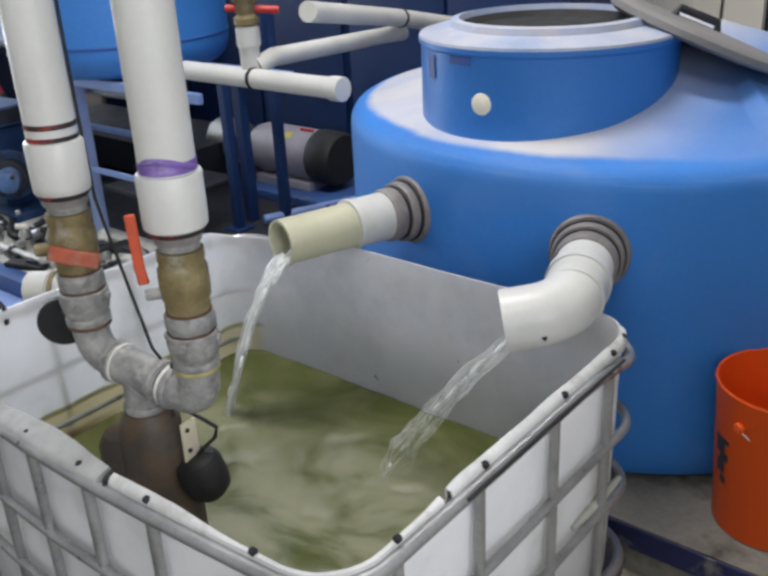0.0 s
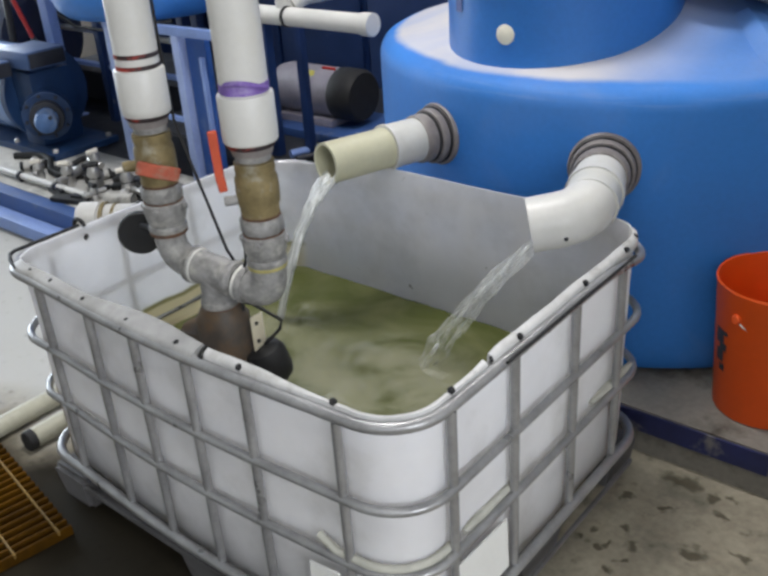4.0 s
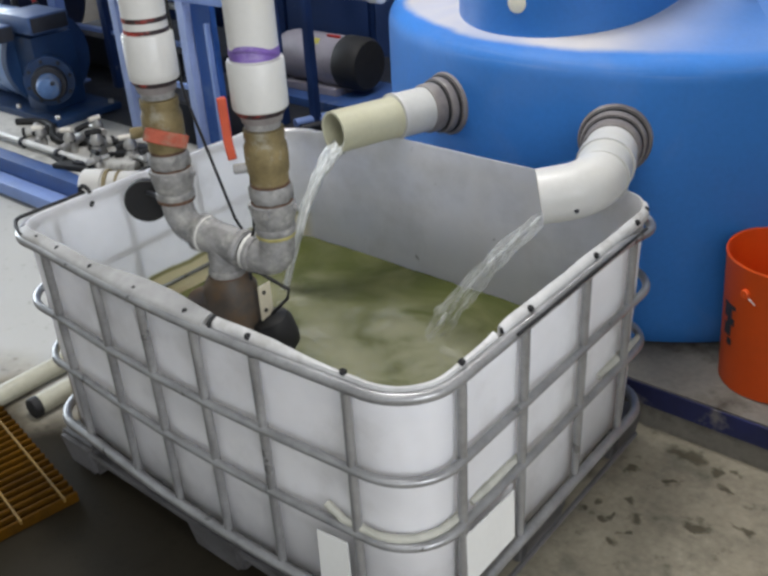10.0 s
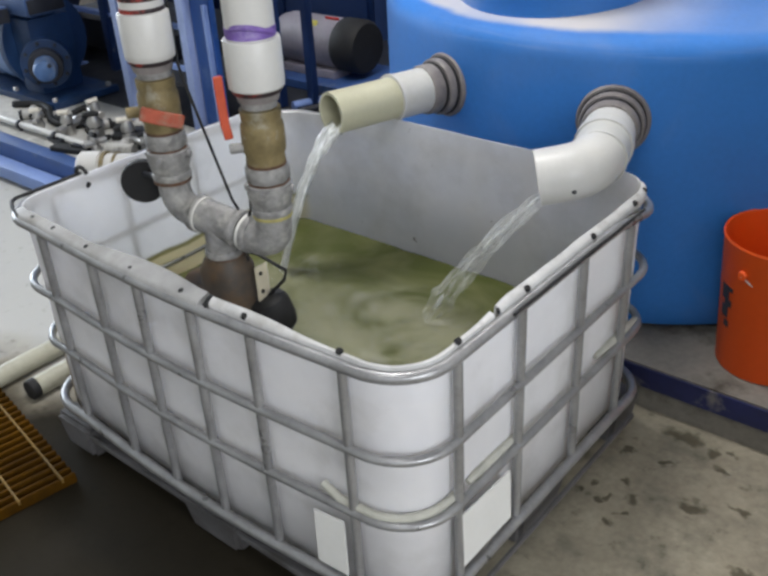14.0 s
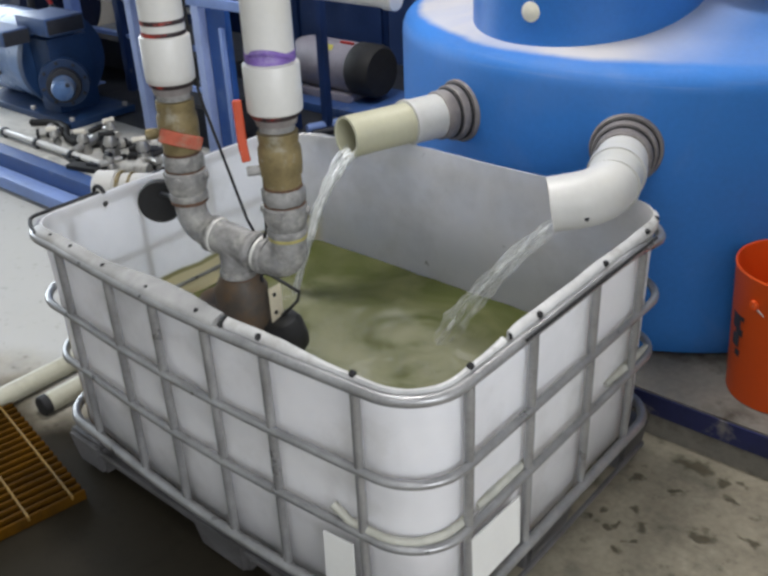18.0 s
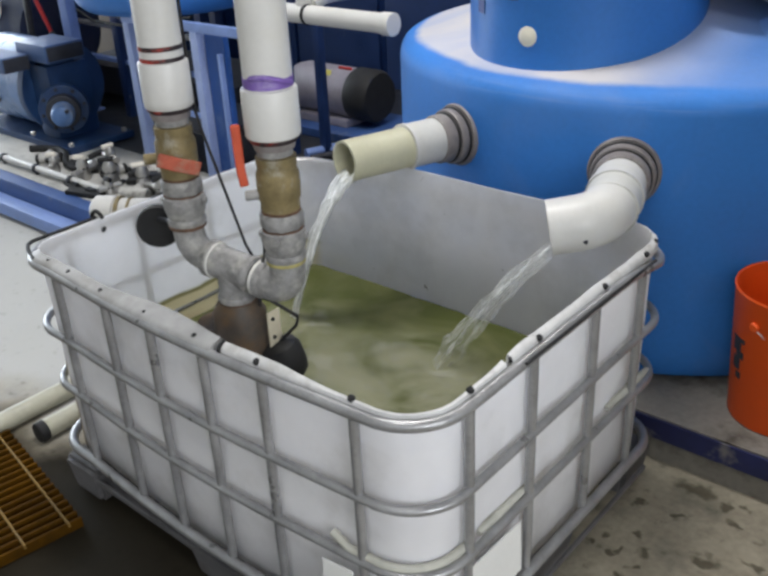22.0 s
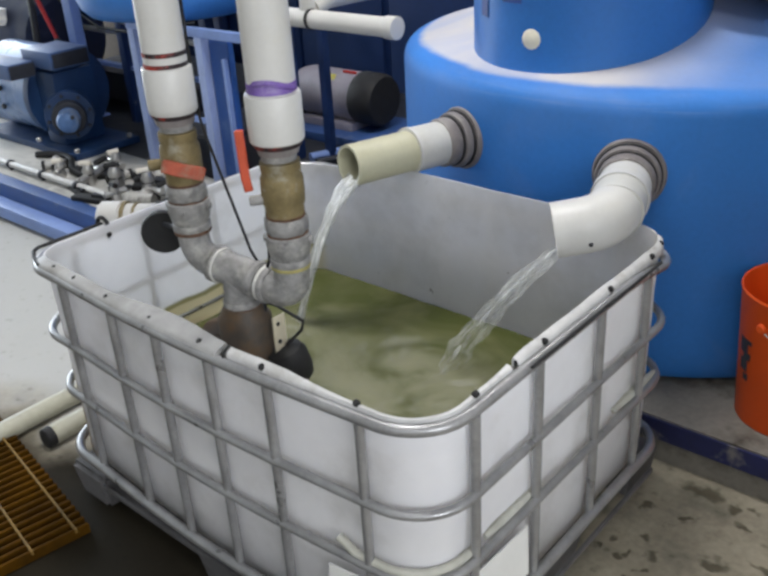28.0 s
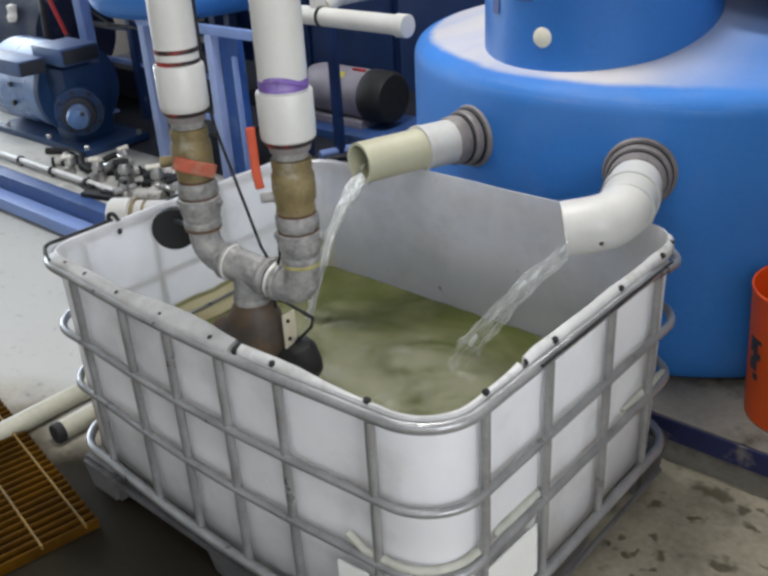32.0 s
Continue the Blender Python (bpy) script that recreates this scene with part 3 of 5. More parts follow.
for k, (cx, w) in enumerate(((-0.085, 0.15), (-0.60, 0.20), (-1.135, 0.15))):
    for cy, d in ((0.068, 0.15), (0.485, 0.2), (0.90, 0.15)):
        bm = bmesh.new()
        b2 = bmesh.new()
        bmesh.ops.create_cube(b2, size=1)
        for v in b2.verts:
            v.co.x *= w * (1.0 if v.co.z > 0 else 0.82)
            v.co.y *= d * (1.0 if v.co.z > 0 else 0.82)
            v.co.z *= 0.110
        bmesh.ops.bevel(b2, geom=b2.edges[:], offset=0.012, segments=2, affect="EDGES")
        bmesh.ops.translate(b2, vec=(cx, cy, 0.055), verts=b2.verts)
        merge(bm, b2)
        part("pallet_foot", bm, M_GREYPL, tote)
for cy in (0.09, 0.91):
    bm = bmesh.new()
    box(bm, TX / 2, cy, 0.012, 1.12, 0.10, 0.022, 0.006)
    part("pallet_runner", bm, M_GREYPL, tote)
bm = bmesh.new()
box(bm, TX / 2, TY / 2, 0.122, 1.10, 0.86, 0.030, 0.01)
part("pallet_deck", bm, M_DARKPL, tote)
for cx, cy, sx, sy in ((TX / 2, 0.004, 1.08, 0.008), (TX / 2, TY - 0.004, 1.08, 0.008), (0.008, TY / 2, 0.008, 0.83), (TX + 0.004, TY / 2, 0.008, 0.83)):
    bm = bmesh.new()
    box(bm, cx, cy, 0.080, sx, sy, 0.014, 0.003)
    part("pallet_rail", bm, M_GREYPL, tote)


def plate(pts, thick, material, label):
    bm = bmesh.new()
    pts = [Vector(p) for p in pts]
    nrm = (pts[1] - pts[0]).cross(pts[2] - pts[0]).normalized() * thick
    a = [bm.verts.new(p) for p in pts]
    b = [bm.verts.new(p + nrm) for p in pts]
    bm.faces.new(a)
    bm.faces.new(b[::-1])
    for i in range(len(a)):
        j = (i + 1) % len(a)
        bm.faces.new((a[i], b[i], b[j], a[j]))
    return part("label_plate", bm, material, tote, label, smooth=False)


M_PLATE = mat("white_sheet_metal", (0.80, 0.80, 0.78), 0.4, 0, 0.04, 8, 0.0003, 60)
plate(((0.012, 0.135, 0.200), (0.012, 0.300, 0.200), (0.012, 0.293, 0.330), (0.012, 0.130, 0.338)), 0.003, M_PLATE, "blank white sheet metal plate wired to the cage")
plate(((-0.150, -0.016, 0.200), (-0.225, -0.020, 0.200), (-0.222, -0.020, 0.335), (-0.150, -0.016, 0.340)), 0.003, M_PLATE, "blank white sheet metal plate wired to the cage")
# pale wrap round the third rail
M_WRAP = mat("yellowed_tape", (0.47, 0.465, 0.41), 0.55, 0, 0.15, 20, 0.0008, 60)
part("tape_wrap", sweep([(-0.008, y, Z_R3 + 0.008) for y in (0.18, 0.22, 0.30, 0.355)], [0.006, 0.010, 0.0095, 0.007], 10), M_WRAP, tote)
part("tape_wrap", sweep([(-0.008, y, Z_R3 + 0.008) for y in (0.68, 0.74, 0.82, 0.88)], [0.006, 0.011, 0.010, 0.007], 10), M_WRAP, tote)
cn = [(x, y, Z_R3 + 0.012) for x, y in rounded_rect(TX + 0.006, 0.006, -0.006, TY - 0.006, RC - 0.006)[0:9]]
part("tape_wrap", sweep([(-0.21, 0.002, Z_R3 + 0.03), (-0.17, 0.002, Z_R3 + 0.012), *cn, (-0.004, 0.15, Z_R3 + 0.012)], 0.0085, 10), M_WRAP, tote)
part("wire_tie", sweep(arc((TX + 0.006, 0.235, Z_RIM), (0, 0, 1), (-1, 0, 0), 0.026, -60, 240, 14), 0.0055, 8), M_BLACK, tote)
# thin black tube stands in for the shaded edge of the top tube
part("shade_edge", sweep([(TX - 0.006 + 0.10 * (1 - min(1, k / 3)) ** 2, 0.005 + 0.018 * k, Z_RIM + 0.006) for k in range(14)], 0.0048, 8), M_BLACK, tote, "black line standing in for shade on the top tube")
# thin dark line of varying width along the right rim's lower edge
part("dark_edge_line", sweep([(0.0195, 0.285 + 0.047 * k, Z_RIM + 0.0035 + 0.0015 * noise.noise((k * 0.7, 3.0, 0))) for k in range(12)], [0.0032 + 0.0022 * abs(noise.noise((k * 0.9, 1.0, 5.0))) for k in range(12)], 8), M_BLACK, tote, "thin dark line under the rim strip")

# ---- water in the tote ----
Z_W = 0.324


def water_material():
    m, nt, b = nodes_of("murky_green_water")
    n, l = nt.nodes, nt.links
    co = n.new("ShaderNodeTexCoord")
    n1 = n.new("ShaderNodeTexNoise")
    n1.inputs["Scale"].default_value, n1.inputs["Detail"].default_value, n1.inputs["Distortion"].default_value = 3.2, 6, 1.6
    l.new(co.outputs["Object"], n1.inputs["Vector"])
    r = n.new("ShaderNodeValToRGB")
    r.color_ramp.elements[0].position, r.color_ramp.elements[1].position = 0.40, 0.70
    r.color_ramp.elements[0].color, r.color_ramp.elements[1].color = (0.070, 0.082, 0.024, 1), (0.135, 0.140, 0.062, 1)
    l.new(n1.outputs["Fac"], r.inputs[0])
    # milky churned water round the two falls
    x, y, z = wobble(nt, 6.0, 0.16)[:3]
    out = r.outputs[0]
    for cx, cy, rad, amt in ((-0.50, 0.52, 0.32, 0.75), (-0.88, 0.55, 0.22, 0.6), (-0.50, 0.32, 0.46, 0.85)):
        d = maths(nt, "ADD", maths(nt, "POWER", maths(nt, "SUBTRACT", x, cx + 0.08), 2.0), maths(nt, "POWER", maths(nt, "SUBTRACT", y, cy + 0.08), 2.0))
        f = maths(nt, "MULTIPLY", ramped(nt, d, rad * rad, rad * rad * 0.1), maths(nt, "MULTIPLY", ramped(nt, n1.outputs["Fac"], 0.30, 0.62), amt))
        out = mixed(nt, f, out, (0.25, 0.25, 0.165))
    l.new(out, b.inputs["Base Color"])
    b.inputs["Roughness"].default_value = 0.24
    b.inputs["IOR"].default_value = 1.33
    n2 = n.new("ShaderNodeTexNoise")
    n2.inputs["Scale"].default_value, n2.inputs["Detail"].default_value, n2.inputs["Distortion"].default_value = 22, 3, 0.8
    l.new(co.outputs["Object"], n2.inputs["Vector"])
    bp = n.new("ShaderNodeBump")
    bp.inputs["Strength"].default_value, bp.inputs["Distance"].default_value = 0.2, 0.005
    l.new(n2.outputs["Fac"], bp.inputs["Height"])
    l.new(bp.outputs[0], b.inputs["Normal"])
    return m


M_WATER = water_material()
FALLS = ((-0.945, 0.620), (-0.470, 0.700))
bm = bmesh.new()
N = 110


def ripple(x, y):
    h = 0.004 * noise.noise((x * 7, y * 7, 1.0)) + 0.002 * noise.noise((x * 19, y * 19, 4.0))
    for fx, fy in FALLS:
        d = math.hypot(x - fx, y - fy)
        h += 0.005 * math.exp(-d / 0.10) * math.cos(d * 60) + 0.004 * math.exp(-d / 0.16) * noise.noise((x * 30, y * 30, 7))
    return h


grid = []
for i in range(N + 1):
    col = []
    for j in range(N + 1):
        x, y = -0.032 + (TX + 0.064) * i / N, 0.032 + (TY - 0.064) * j / N
        cxr, cyr = min(max(x, TX + 0.12), -0.12), min(max(y, 0.12), TY - 0.12)
        far = math.hypot(x - cxr, y - cyr)
        if far > 0.092:
            x, y = cxr + (x - cxr) * 0.092 / far, cyr + (y - cyr) * 0.092 / far
        col.append(bm.verts.new((x, y, Z_W + ripple(x, y))))
    grid.append(col)
for i in range(N):
    for j in range(N):
        bm.faces.new((grid[i][j], grid[i + 1][j], grid[i + 1][j + 1], grid[i][j + 1]))
tagged(part("water", bm, M_WATER, angle=180), "murky olive green churning water in the tote", "water", kind="structure")

# foam drifting on the water: thin lacy rafts, clear between the bubbles
def foam_material():
    m, nt, b = nodes_of("lacy_foam")
    n, l = nt.nodes, nt.links
    co = n.new("ShaderNodeTexCoord")
    info = n.new("ShaderNodeObjectInfo")
    ns = n.new("ShaderNodeTexNoise")
    ns.noise_dimensions = "4D"
    ns.inputs["Scale"].default_value, ns.inputs["Detail"].default_value, ns.inputs["Distortion"].default_value = 7.5, 7, 1.4
    l.new(co.outputs["Object"], ns.inputs["Vector"])
    l.new(maths(nt, "MULTIPLY", info.outputs["Random"], 40.0), ns.inputs["W"])
    d = n.new("ShaderNodeVectorMath")
    d.operation = "LENGTH"
    l.new(co.outputs["Object"], d.inputs[0])
    a = maths(nt, "MULTIPLY", ramped(nt, ns.outputs["Fac"], 0.47, 0.66), ramped(nt, d.outputs["Value"], 0.125, 0.02))
    b.inputs["Base Color"].default_value = (0.52, 0.52, 0.42, 1)
    b.inputs["Roughness"].default_value = 0.4
    l.new(maths(nt, "MULTIPLY", a, 0.42), b.inputs["Alpha"])
    return m


M_FOAM = foam_material()
FOAM = []


def foam_raft(x, y, r, seed, turn):
    bm = bmesh.new()
    n = 28
    ang = [2 * math.pi * k / n for k in range(n)]
    rad = [r * (1 + 0.25 * noise.noise((math.cos(a) * 1.7, math.sin(a) * 1.7, seed * 3.1))) for a in ang]
    rows = [[bm.verts.new((f * q * math.cos(a), f * q * math.sin(a), z + 0.0015 * noise.noise((f * 9 * math.cos(a), f * 9 * math.sin(a), seed)))) for a, q in zip(ang, rad)] for f, z in ((1.0, -0.002), (0.66, 0.002), (0.33, 0.003))]
    for a, b in zip(rows, rows[1:]):
        for k in range(n):
            bm.faces.new((a[k], a[(k + 1) % n], b[(k + 1) % n], b[k]))
    c = bm.verts.new((0, 0, 0.003))
    for k in range(n):
        bm.faces.new((rows[-1][k], rows[-1][(k + 1) % n], c))
    ob = tagged(part("foam_raft", bm, M_FOAM, angle=180), "thin lacy raft of pale foam on the water", "foam", "foam on the water")
    FOAM.append((ob, x, y, turn, seed))
    return ob


for k, (x, y, r, turn) in enumerate(((-0.64, 0.64, 0.12, 25), (-0.40, 0.62, 0.12, 150), (-0.76, 0.42, 0.11, 70), (-0.52, 0.44, 0.12, 10), (-0.29, 0.40, 0.11, 110), (-0.92, 0.62, 0.10, 140), (-0.44, 0.23, 0.11, 60))):
    foam_raft(x, y, r, k + 1, turn)

# ---- blue tank ----
CX, CY, R = -0.505, 1.959, 0.866
tank = thing("storage_tank", pose(CX, CY, SLAB), "large blue round plastic tank with dusty domed top", "tank")


def dusty_dome():
    m = mat("dusty_blue_polyethylene", (0.028, 0.186, 0.58), 0.64, 0, 0.10, 3.0, 0.0006, 70)
    nt = m.node_tree
    b = nt.nodes["Principled BSDF"]
    out = b.inputs["Base Color"].links[0].from_socket
    x, y, z = wobble(nt, 5.0, 0.012)[:3]
    ns = nt.nodes.new("ShaderNodeTexNoise")
    ns.inputs["Scale"].default_value, ns.inputs["Detail"].default_value, ns.inputs["Distortion"].default_value = 4.0, 7, 0.6
    co = nt.nodes.new("ShaderNodeTexCoord")
    nt.links.new(co.outputs["Object"], ns.inputs["Vector"])
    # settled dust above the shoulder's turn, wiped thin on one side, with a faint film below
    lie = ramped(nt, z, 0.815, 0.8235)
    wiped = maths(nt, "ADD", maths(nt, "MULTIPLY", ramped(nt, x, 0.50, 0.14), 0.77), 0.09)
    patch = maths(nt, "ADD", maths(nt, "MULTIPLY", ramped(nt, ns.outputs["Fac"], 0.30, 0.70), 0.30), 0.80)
    film = maths(nt, "MULTIPLY", ramped(nt, ns.outputs["Fac"], 0.50, 0.75), 0.05)
    # pale scuffs rubbed along the shoulder
    st = nt.nodes.new("ShaderNodeTexNoise")
    st.inputs["Scale"].default_value, st.inputs["Detail"].default_value = 3.0, 6
    mp = nt.nodes.new("ShaderNodeMapping")
    mp.inputs["Scale"].default_value = (1.2, 1.2, 26.0)
    nt.links.new(co.outputs["Object"], mp.inputs["Vector"])
    nt.links.new(mp.outputs[0], st.inputs["Vector"])
    rub = maths(nt, "MULTIPLY", maths(nt, "MULTIPLY", ramped(nt, z, 0.760, 0.780), ramped(nt, z, 0.820, 0.800)), ramped(nt, st.outputs["Fac"], 0.50, 0.72))
    film = maths(nt, "ADD", film, maths(nt, "MULTIPLY", rub, 0.08))
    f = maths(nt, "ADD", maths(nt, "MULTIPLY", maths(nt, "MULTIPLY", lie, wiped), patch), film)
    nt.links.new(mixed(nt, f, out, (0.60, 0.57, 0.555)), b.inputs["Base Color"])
    return m


M_BLUEDUST = dusty_dome()
part("body", lathe([(0, 0), (R - 0.06, 0), (R - 0.02, 0.012), (R - 0.002, 0.05), (R, 0.10), (R, 0.712)], 128), M_BLUEDUST, tank)
NX, NY, NR = -0.562, 1.518, 0.333
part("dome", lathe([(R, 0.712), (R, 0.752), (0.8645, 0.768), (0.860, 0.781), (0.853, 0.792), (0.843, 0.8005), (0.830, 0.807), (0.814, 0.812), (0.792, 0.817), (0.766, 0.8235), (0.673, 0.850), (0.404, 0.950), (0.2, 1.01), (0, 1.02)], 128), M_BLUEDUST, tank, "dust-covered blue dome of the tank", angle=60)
NP = pose(NX - CX, NY - CY, 0)
part("neck", lathe([(NR + 0.006, 0.77), (NR, 0.84), (NR, 1.017), (NR + 0.006, 1.023), (NR + 0.006, 1.035)], 96, NP), M_BLUETANK, tank)
M_DUSTRIM = mat("dusty_blue_rim", (0.30, 0.36, 0.52), 0.6, 0, 0.12, 9, 0.0006, 70, (0.50, 0.48, 0.50), (0.42, 0.7), 4)
part("neck_rim", lathe([(NR + 0.006, 1.033), (NR + 0.004, 1.042), (NR - 0.04, 1.054), (NR - 0.075, 1.058), (NR - 0.08, 1.074), (NR - 0.10, 1.077), (NR - 0.105, 1.062)], 96, NP), M_DUSTRIM, tank, "dust-covered rim of the tank's manway")
# black sheet across the opening stands in for the shade inside
part("manway_shade", lathe([(NR - 0.10, 1.066), (NR - 0.12, 1.045), (0, 1.040)], 64, NP), M_BLACK, tank, "black sheet standing in for the shade inside the manway")


def on_neck(az, z, dr=0.0):
    return Vector((NX - CX + (NR + dr) * math.sin(az), NY - CY - (NR + dr) * math.cos(az), z))


M_DOT = mat("cream_sticker", (0.72, 0.68, 0.56), 0.6, 0, 0.1, 30, 0, 90)
az = 0.03
p0 = on_neck(az, 0.908)
part("round_sticker", lathe([(0, 0.003), (0.024, 0.003), (0.0265, 0.001), (0.027, -0.004)], 32, along(p0, p0 + Vector((math.sin(az), -math.cos(az), 0)))), M_DOT, tank, "round cream sticker on the neck")


def neck_patch(name, a0, a1, z0, z1, material, label):
    bm = bmesh.new()
    n = 6
    rows = [[bm.verts.new(on_neck(a0 + (a1 - a0) * k / n, z, d)) for k in range(n + 1)] for z, d in ((z0, 0.0005), (z0 + 0.002, 0.003), (z1 - 0.002, 0.003), (z1, 0.0005))]
    for a, b in zip(rows, rows[1:]):
        for k in range(n):
            bm.faces.new((a[k], a[k + 1], b[k + 1], b[k]))
    return part(name, bm, material, tank, label)


M_DECAL = mat("faded_dark_print", (0.035, 0.07, 0.26), 0.5, 0, 0.2, 20, 0, 60)
neck_patch("decal", -0.57, -0.46, 0.948, 1.006, M_DECAL, "faded dark decal")
neck_patch("decal", -0.26, -0.06, 0.996, 1.016, M_DECAL, "faded dark printed strip")
# a raised fin moulded into the dome
bm = bmesh.new()
a, b = Vector((0.420, -0.30, 0.905)), Vector((0.645, -0.583, 0.768))
side = (b - a).cross(Vector((0, 0, 1))).normalized() * 0.048
up = Vector((0, 0, 0.068))
v = [bm.verts.new(q) for q in (a - side, a + side, b + side, b - side, a + up * 0.3, b + (a - b) * 0.45 + up * 0.62)]
for f in ((0, 4, 5, 3), (1, 2, 5, 4), (0, 1, 4), (2, 3, 5), (0, 3, 2, 1)):
    bm.faces.new([v[k] for k in f])
part("lifting_lug", bm, M_BLUEDUST, tank)
# lid leaning off the neck
lid = thing("tank_lid", pose(-0.255, 1.740, 1.130) @ pose(0, 0, 0, 0, 0, 33) @ pose(0, 0, 0, 0, 23, 0), "dark grey plastic lid lying tilted on the tank", "lid")
part("disc", lathe([(0, 0.0), (0.228, 0.0), (0.242, 0.008), (0.242, 0.024), (0.228, 0.032), (0.19, 0.036), (0, 0.038)], 64), M_LID, lid)
part("handle", sweep([(-0.06, 0.08, 0.036), (-0.055, 0.085, 0.057), (0.055, 0.085, 0.057), (0.06, 0.08, 0.036)], 0.011, 10), M_DARK, lid)

# ---- outlets ----


def bulkhead(par, c, nrm, scale=1.0):
    """Three stepped rings of a bulkhead fitting, out from the tank's side."""
    m = along(c - nrm * 0.02, c + nrm)
    fl = part("flange", lathe([(0.05, 0), (0.098 * scale, 0), (0.100 * scale, 0.006), (0.100 * scale, 0.024), (0.096 * scale, 0.030), (0.05, 0.032)], 48, m), M_GREYFIT, par)
    part("ring", lathe([(0.05, 0.038), (0.086 * scale, 0.038), (0.088 * scale, 0.042), (0.088 * scale, 0.056), (0.084 * scale, 0.061), (0.05, 0.062)], 48, m), M_GREYFIT, par)
    part("ring", lathe([(0.05, 0.068), (0.075 * scale, 0.068), (0.077 * scale, 0.072), (0.077 * scale, 0.098), (0.073 * scale, 0.104), (0.05, 0.106)], 48, m), M_GREYFIT, par)
    for z0, r in ((0.030, 0.091 * scale), (0.060, 0.080 * scale), (-0.002, 0.103 * scale)):
        part("seal", lathe([(0.05, z0 + 0.001), (r - 0.002, z0 + 0.001), (r, z0 + 0.003), (r, z0 + 0.007), (r - 0.002, z0 + 0.009), (0.05, z0 + 0.009)], 48, m), M_BLACK, fl)


def tube_shell(a, b, r, wall, segs=40):
    """A pipe with a bore, open at both ends."""
    h = (Vector(b) - Vector(a)).length
    return lathe([(r - wall, 0), (r, 0), (r, h), (r - wall, h)], segs, along(a, b), closed=True)


spout = thing("outlet_pipe", pose(0, 0, 0), "cut yellowed plastic pipe on the tank, pouring water", "pipe")
F1, N1 = Vector((-0.738, 1.126, 0.762)), Vector((-0.253, -0.967, 0.02)).normalized()
bulkhead(spout, F1, N1, 0.89)
part("coupling", tube_shell(F1 + N1 * 0.07, F1 + N1 * 0.185, 0.0615, 0.008), M_PVCGREY, spout, "white plastic pipe coupling")
part("collar", tube_shell(F1 + N1 * 0.18, F1 + N1 * 0.19, 0.0645, 0.010), M_PVC, spout)
part("spout", tube_shell(F1 + N1 * 0.10, F1 + N1 * 0.385, 0.0560, 0.007), M_PVCOLD, spout, "yellowed cut pipe end")

elbow = thing("outlet_elbow", pose(0, 0, 0), "white plastic elbow on the tank, pouring water", "pipe")
F2, N2 = Vector((-0.228, 1.139, 0.745)), Vector((0.335, -0.942, 0.0)).normalized()
bulkhead(elbow, F2, N2, 0.93)
E2 = F2 + N2 * 0.315
P2 = Vector((math.cos(radians(-145)) * 0.985, math.sin(radians(-145)) * 0.985, -0.17)).normalized()
O2 = E2 + P2 * 0.128
bend = []
for k in range(13):
    t = k / 12
    a, c, b = E2 - N2 * 0.10, E2, E2 + P2 * 0.07
    bend.append((1 - t) ** 2 * a + 2 * t * (1 - t) * c + t * t * b)


def hollow_sweep(pts, r, wall, segs=40):
    bm = sweep(pts, r, segs, caps=False)
    inner = sweep(pts, r - wall, segs, caps=False)
    no = len(bm.verts)
    merge(bm, inner)
    bm.verts.ensure_lookup_table()
    for base in (0, no - segs):
        for k in range(segs):
            j = (k + 1) % segs
            bm.faces.new((bm.verts[base + k], bm.verts[base + j], bm.verts[no + base + j], bm.verts[no + base + k]))
    return bm


bend_part = part("elbow", hollow_sweep([*bend, O2], 0.064, 0.007), M_PVC, elbow)
part("coupling", tube_shell(F2 + N2 * 0.06, F2 + N2 * 0.14, 0.064, 0.01), M_PVC, elbow)
part("socket_ring", tube_shell(F2 + N2 * 0.155, F2 + N2 * 0.185, 0.070, 0.012), M_PVC, elbow)
part("neck", tube_shell(F2 + N2 * 0.13, F2 + N2 * 0.26, 0.0655, 0.01), M_PVCGREY, elbow, "weathered grey socket of the elbow")
q = Vector((-0.130, 0.766, 0.7135))
part("set_screw", lathe([(0.0055, -0.012), (0.0055, 0.003), (0, 0.004)], 12, along(q, q + Vector((0.1, -0.8, -0.58)))), M_DARK, bend_part)

# ---- falling water ----


def jet_material(name, clear):
    """Aerated water: white streaks along the fall with clear gaps between them."""
    m, nt, b = nodes_of(name)
    n, l = nt.nodes, nt.links
    b.inputs["Base Color"].default_value = (0.90, 0.92, 0.91, 1)
    b.inputs["IOR"].default_value, b.inputs["Roughness"].default_value = 1.33, 0.12 + 0.5 * clear
    co = n.new("ShaderNodeTexCoord")
    mp = n.new("ShaderNodeMapping")
    mp.inputs["Scale"].default_value = (5.0, 1.8, 1.0)
    l.new(co.outputs["UV"], mp.inputs["Vector"])
    ns = n.new("ShaderNodeTexNoise")
    ns.inputs["Scale"].default_value, ns.inputs["Detail"].default_value, ns.inputs["Distortion"].default_value = 2.0, 5, 0.5
    l.new(mp.outputs[0], ns.inputs["Vector"])
    l.new(maths(nt, "ADD", maths(nt, "MULTIPLY", ramped(nt, ns.outputs["Fac"], 0.42, 0.62), 0.72 - 1.08 * clear), 0.16 - 0.2 * clear), b.inputs["Alpha"])
    bp = n.new("ShaderNodeBump")
    bp.inputs["Strength"].default_value, bp.inputs["Distance"].default_value = 0.8 - 1.35 * clear, 0.01
    l.new(ns.outputs["Fac"], bp.inputs["Height"])
    l.new(bp.outputs[0], b.inputs["Normal"])
    return m


M_JET = jet_material("falling_water", 0.0)
M_JETTHIN = jet_material("thin_falling_water", 0.46)
